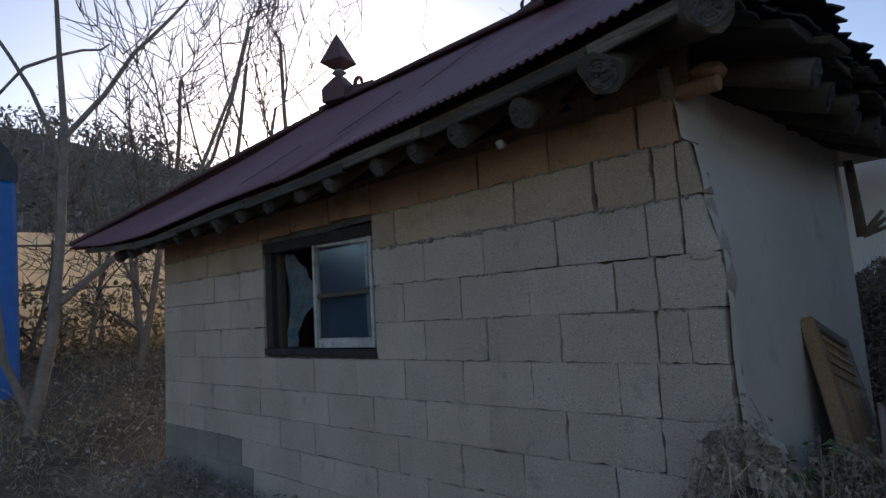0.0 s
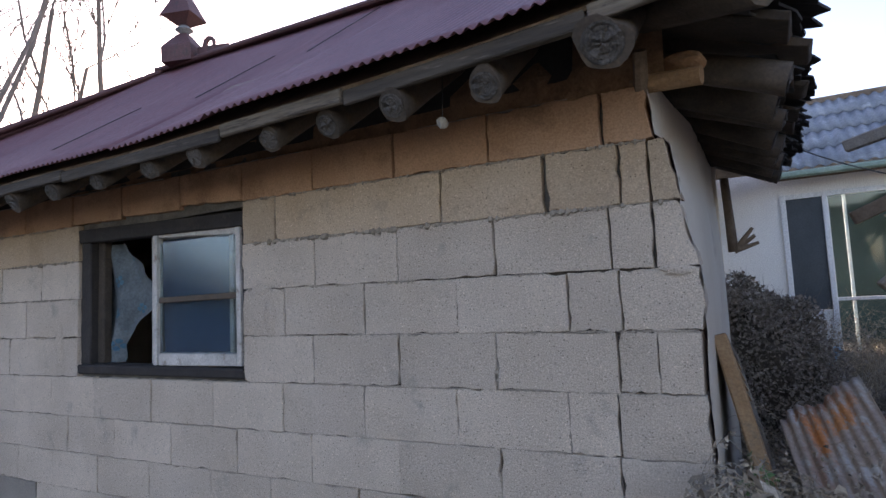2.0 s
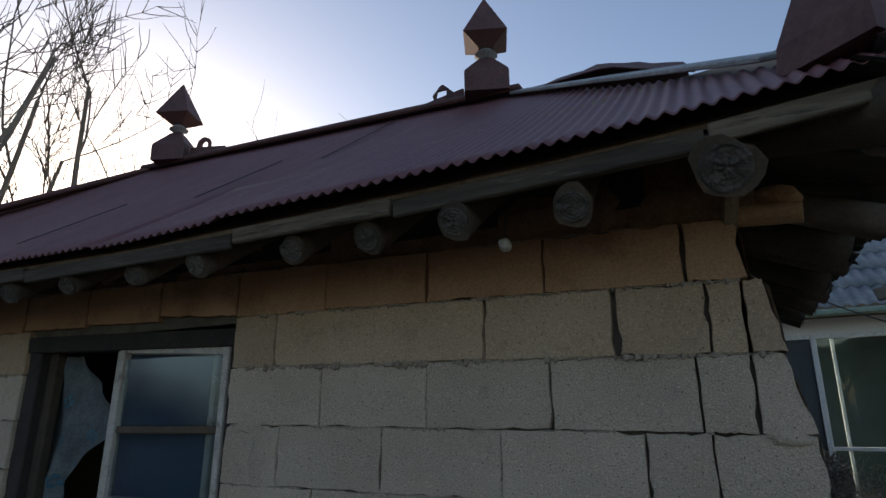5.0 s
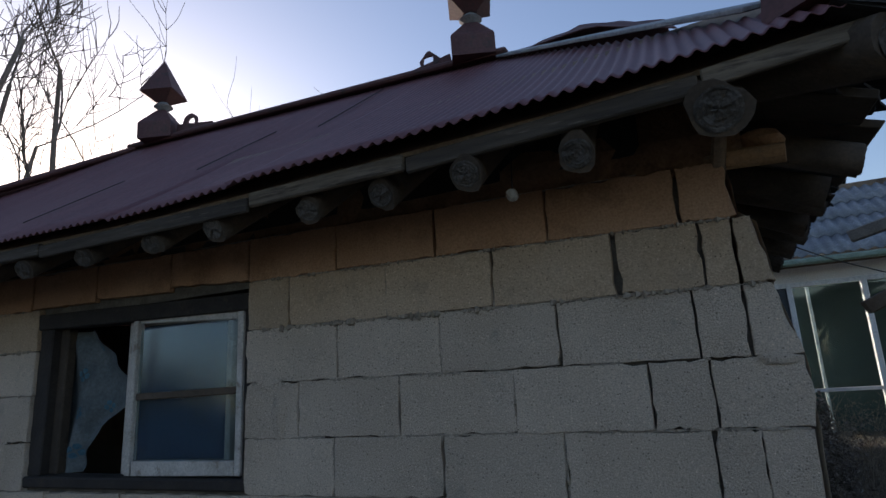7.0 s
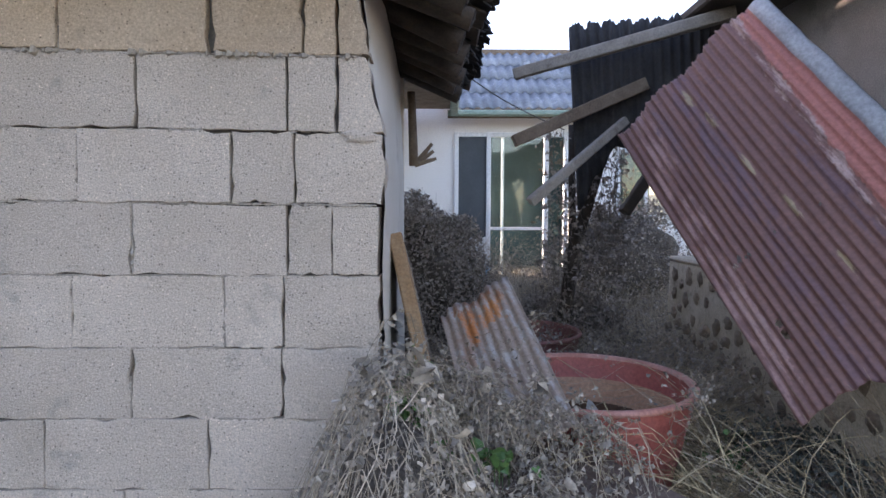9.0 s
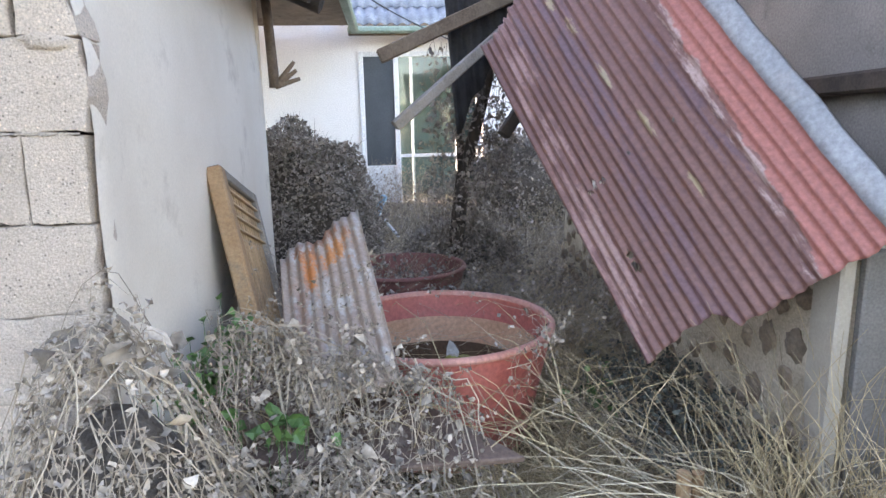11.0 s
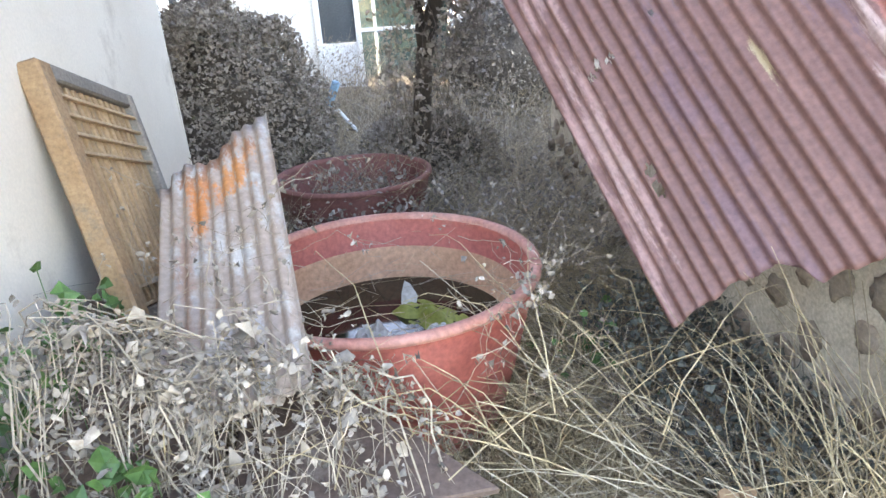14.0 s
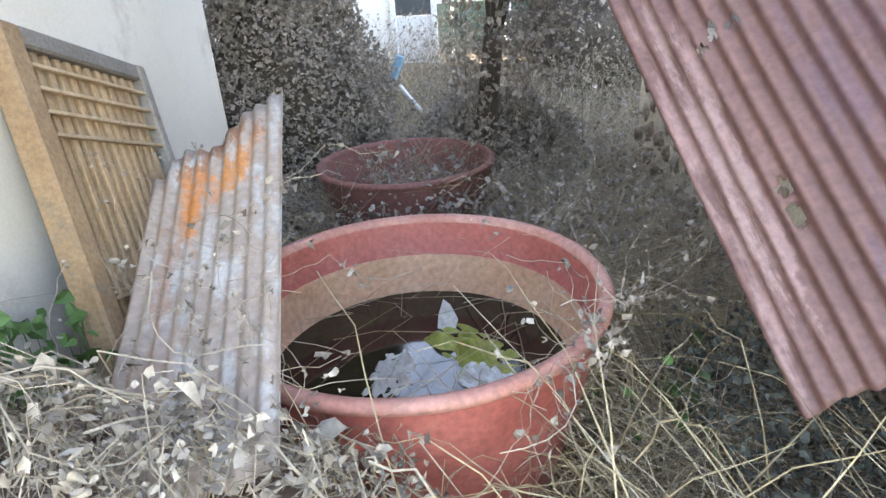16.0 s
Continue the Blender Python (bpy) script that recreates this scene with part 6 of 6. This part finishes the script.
weeds((0.30, 0.24, 0.52), (0.07, 0.06, 0.02), 26, "small green leaves sprouting through the dry vines")
weeds((0.07, 0.72, 0.55), (0.05, 0.10, 0.08), 60, "green creeper leaves at the foot of the wall")
weeds((0.05, 0.55, 0.56), (0.05, 0.13, 0.09), 70, "dull green creeper between the wall and the lattice door")
weeds((1.5, 1.0, 0.16), (0.10, 0.14, 0.07), 60, "green weeds beneath the fallen roof sheet")


# long loose straws arching over the tub rim and the heap
def long_straws():
    P = []
    for _ in range(260):
        a0 = rng.uniform(-0.9, 1.3)
        s = np.array([0.823 + 0.60 * math.cos(a0), 1.033 + 0.60 * math.sin(a0), 0.1]) if rng.random() < 0.5 else np.array([rng.uniform(0.3, 1.5), rng.uniform(0.25, 0.6), rng.uniform(0.15, 0.42)])
        d = np.array([rng.normal(-0.1, 0.5), rng.normal(0, 0.5), 0])
        h = rng.uniform(0.15, 0.5)
        if s[1] + d[1] * 0.8 < 0.15:
            continue
        P.append([s + d * f * 0.8 + np.array([0, 0, h * (1.6 * f - f * f * 1.1)]) + rng.normal(0, 0.008, 3) for f in np.linspace(0, 1, 7)])
    v, f = tubes(P, np.tile(np.linspace(0.0020, 0.0008, 7), (len(P), 1)))
    tagged(raw("long_straw", v, f, M_STRAW), "long bent straws arching over the tub", "straw", kind="stuff")


long_straws()


def loose_vines():
    """Pale stems wandering over the tub's rim, the leaning sheet and the lattice."""
    P, R, L = [], [], []
    for _ in range(150):
        kind = rng.random()
        if kind < 0.5:
            a = rng.uniform(-1.2, 0.9)
            p = np.array([0.823 + 0.50 * math.cos(a), 1.033 + 0.50 * math.sin(a), rng.uniform(0.45, 0.60)])
            d = np.array([-math.sin(a), math.cos(a), 0]) * rng.choice([-1, 1]) + rng.normal(0, 0.4, 3)
        elif kind < 0.8:
            f, g = rng.uniform(0.45, 1.0), rng.uniform(0, 1)
            p = np.array([0.49 + 0.15 * f - 0.32 * g, 1.355 - 0.85 * f - 0.08 * g, 1.04 - 0.39 * f - 0.16 * g])
            d = rng.normal(0, 1, 3) * [1, 0.5, 0.3]
        else:
            p = np.array([rng.uniform(0.05, 0.22), rng.uniform(0.85, 1.5), rng.uniform(0.45, 0.85)])
            d = rng.normal(0, 1, 3) * [0.3, 1, 0.6]
        d = d / np.linalg.norm(d)
        pts = []
        st = rng.uniform(0.02, 0.045)
        for k in range(9):
            pts.append(p.copy())
            if rng.random() < 0.18:
                for _ in range(rng.integers(1, 4)):
                    L.append(p + rng.normal(0, 0.014, 3) - np.array([0, 0, 0.01]))
            d = d + rng.normal(0, 0.35, 3) + np.array([0, 0, -0.05 if kind < 0.5 else 0.0])
            d /= np.linalg.norm(d)
            p = p + d * st
        P.append(pts)
        R.append([rng.choice([0.0006, 0.0008, 0.0012])] * 9)
    v, f = tubes(P, R)
    lv = thing("loose_vines", (0.6, 0.9, 0.5), "pale dry vines trailing over tub, sheet and lattice", "dry vines", kind="stuff")
    tagged(raw("stem", v, f, M_VINE, lv), kind="stuff")
    v, f = leaf_mesh(np.array(L), 0.021, crumple=0.55)
    tagged(raw("leaf", v, f, M_LEAF_DRY, lv, smooth=True), kind="stuff")


loose_vines()


# ---- left bank: trees, tarpaulin shed, plastic fence, hill scrub ----
def grow(P, R, start, d, length, r, level, spread=0.6, gens=4):
    pts, rad = [], []
    p, d = np.array(start, float), np.array(d, float)
    d /= np.linalg.norm(d)
    n = 6
    kids = []
    for i in range(n):
        f = i / (n - 1)
        pts.append(p.copy())
        rad.append(r * (1 - 0.55 * f))
        if level < gens and i >= 1:
            kids.append((p.copy(), d.copy(), rad[-1]))
        d = d + rng.normal(0, 0.10, 3) + np.array([0, 0, 0.05])
        d /= np.linalg.norm(d)
        p = p + d * length / (n - 1)
    P.append(pts)
    R.append(rad)
    if level >= gens:
        return
    for q, dd, rr in kids:
        for _ in range(2 if level > 1 else 1):
            side = rng.normal(0, 1, 3)
            side -= dd * side.dot(dd)
            side /= np.linalg.norm(side)
            grow(P, R, q, dd * (1 - spread * 0.6) + side * spread + np.array([0, 0, 0.12]), length * rng.uniform(0.38, 0.62), max(rr * 0.55, 0.0075), level + 1, spread, gens)


def bare_tree(base, d, height, r, label, gens=3, spread=0.65):
    t = thing("bare_tree", base, label, "tree", "bare trees")
    P, R = [], []
    grow(P, R, base, d, height, r, 0, spread, gens)
    v, f = tubes(P[:1], R[:1], 9)
    raw("trunk", v, f, M_BARK, t, smooth=True)
    v, f = tubes(P[1:], R[1:], 4)
    raw("crown", v, f, M_TWIG, t, "fine bare branches")


def limb_tree():
    """The near tree: a forked stem with long sparse limbs."""
    t = thing("bare_tree", (-7.0, -0.87, 0.35), "slim bare tree with long sparse upswept limbs", "tree", "bare trees")
    limbs = [
        ([(-7.0, -0.87, 0.3), (-7.0, -0.62, 1.4), (-7.02, -0.50, 2.6), (-7.0, -0.44, 3.8), (-7.0, -0.47, 4.7), (-7.0, -0.50, 6.2)], 0.075, 0.018),
        ([(-7.0, -0.58, 1.75), (-6.95, 0.10, 2.35), (-6.9, 0.75, 2.85), (-6.9, 1.25, 3.6), (-6.95, 1.60, 4.5), (-7.0, 1.97, 5.7)], 0.045, 0.016),
        ([(-6.9, 0.98, 3.2), (-6.8, 1.25, 3.9), (-6.8, 1.55, 4.6), (-6.85, 1.80, 5.4), (-6.85, 1.85, 5.6), (-6.9, 1.9, 5.75)], 0.028, 0.014),
        ([(-7.0, -0.44, 3.7), (-7.0, 0.0, 4.3), (-7.0, 0.35, 4.9), (-7.0, 0.75, 5.4), (-7.0, 1.05, 5.8), (-7.0, 1.2, 6.1)], 0.035, 0.014),
        ([(-7.0, -0.46, 3.4), (-7.0, -0.75, 4.2), (-7.05, -0.95, 4.6), (-7.05, -1.2, 5.0), (-7.05, -1.4, 5.2), (-7.05, -1.5, 5.3)], 0.026, 0.012),
        ([(-7.0, -0.80, 0.5), (-7.05, -1.05, 1.2), (-7.05, -1.12, 2.0), (-7.1, -1.2, 2.6), (-7.1, -1.25, 3.3), (-7.1, -1.5, 4.2)], 0.045, 0.014),
        ([(-7.1, -1.2, 3.9), (-7.1, -0.8, 4.5), (-7.1, -0.4, 4.75), (-7.1, -0.2, 4.85), (-7.1, 0.0, 4.9), (-7.1, 0.1, 5.0)], 0.022, 0.012),
    ]
    v, f = tubes([limbs[0][0]], [np.linspace(limbs[0][1], limbs[0][2], 6)], 10)
    raw("trunk", v, f, M_BARK, t, smooth=True)
    for pts, r0, r1 in limbs[1:]:
        v, f = tubes([pts], [np.linspace(r0, r1, 6)], 8)
        raw("limb", v, f, M_BARK, t, smooth=True)


limb_tree()
bare_tree((-8.6, 1.6, 0.9), (0.02, 0.10, 1), 4.6, 0.055, "many-stemmed bare tree behind the shed", 3, 0.6)
bare_tree((-8.4, 0.7, 0.85), (0.05, -0.05, 1), 4.2, 0.05, "bare tree with fine twigs on the bank", 3, 0.6)
bare_tree((-8.2, 3.0, 0.8), (0.0, 0.0, 1), 5.2, 0.06, "bare tree with upswept branches behind the roof", 3, 0.55)
bare_tree((-9.5, 3.6, 1.0), (0.0, 0.05, 1), 4.5, 0.06, "tall bare tree behind the shed roof", 3, 0.7)
bare_tree((-10.5, 5.2, 1.0), (0.0, -0.05, 1), 4.2, 0.06, "bare tree against the pale sky", 3, 0.7)
bare_tree((-8.9, 0.95, 1.0), (0.0, 0.1, 1), 1.9, 0.06, "low dark forked tree before the plastic sheeting", 2, 0.8)
for sy, sh in ((-0.5, 1.9), (0.25, 2.3), (1.65, 2.2)):
    bare_tree((-9.4, sy, 1.0), (0.05, 0.15, 1), sh, 0.04, "tangled dark shrub before the plastic sheeting", 3, 0.85)
bare_tree((-9.0, 8.0, 0.6), (0.0, 0.1, 1), 5.2, 0.05, "slender bare tree behind the ridge", 2, 0.5)
bare_tree((-6.0, 9.5, 0.2), (0.0, 0.1, 1), 5.6, 0.05, "slender bare tree behind the ridge", 2, 0.5)


def build_bank():
    t = thing("tarpaulin_shed", (-8.4, -1.4, 0.9), "shed wrapped in blue tarpaulin with a dark curved top", "shed")
    bm = bmesh.new()
    loops = []
    for i in range(15):
        a = math.pi * i / 14
        loops.append([bm.verts.new((-8.2 - 1.6 * k, -1.55 + 0.85 * math.cos(a) * (1 + 0.02 * math.sin(7 * a)), 3.42 + 0.85 * math.sin(a))) for k in (0, 0.5, 1)])
    for p, q in zip(loops[:-1], loops[1:]):
        for k in range(2):
            bm.faces.new((p[k], p[k + 1], q[k + 1], q[k]))
    bm.faces.new([l[0] for l in loops])
    part("cover", bm, M_TARP_DARK, t, "dark curved tarpaulin top")
    part("body", box(-9.8, -8.2, -2.4, -0.72, 0.6, 3.42, 0.05), M_TARP, t, "bright blue tarpaulin side")
    fence = thing("plastic_screen", (-11.2, 1.5, 1.1), "sunlit yellowed plastic sheeting on a pole frame", "screen")
    for i in range(5):
        y = -0.9 + 0.62 * i
        corrugated("sheet", (-11.2, y, 0.9), (0, 0, 1), (0, 1, 0), 2.3, 0.60, M_PALE_SHEET, fence, pitch=0.2, amp=0.012, rows=3, per=6)
        part("pole", log_bm((-11.12, y - 0.01, 0.7), (-11.12, y - 0.01, 3.3), 0.022, 0.02, 7), M_BARK, fence)
    for z in (1.5, 2.2, 2.95):
        part("rail", log_bm((-11.08, -1.0, z), (-11.08, 2.25, z + 0.03), 0.018, 0.018, 7), M_BARK, fence)
    sc = []
    while len(sc) < 2600:
        x, y = rng.uniform(-75, -18), rng.uniform(-30, 75)
        sc.append((x, y))
    P = []
    for x, y in sc:
        h = rng.uniform(0.8, 2.4)
        z = ground_z(x, y)
        P.append([(x, y, z - 0.3), (x + rng.normal(0, 0.2), y + rng.normal(0, 0.2), z + h * 0.5), (x + rng.normal(0, 0.4), y + rng.normal(0, 0.4), z + h)])
    v, f = tubes(P, np.tile([0.10, 0.07, 0.02], (len(P), 1)))
    C = np.repeat(np.array([q[2] for q in P]), 9, 0) + rng.normal(0, 0.6, (len(P) * 9, 3))
    v2, f2 = leaf_mesh(C, 0.55, wide=0.25)
    tagged(raw("hill_scrub", *join((v, f), (v2, f2)), M_SCRUB), "brown leafless scrub covering the hill", "scrub", kind="stuff")
    # hanging dry creeper on the bank
    C = np.stack([rng.uniform(-10.2, -9.2, 2600), rng.uniform(-0.9, 2.3, 2600), rng.uniform(0, 1, 2600)], 1)
    C[:, 2] = 1.05 + C[:, 2] ** 1.6 * 2.3 * np.array([0.4 + 0.5 * abs(noise.noise(Vector((0, y * 1.3, 0)))) for y in C[:, 1]])
    v, f = leaf_mesh(C, 0.11, wide=0.35)
    tagged(raw("dry_creeper", v, f, M_STRAW), "straw-coloured dry creeper and brush on the bank", "creeper", kind="stuff")


build_bank()
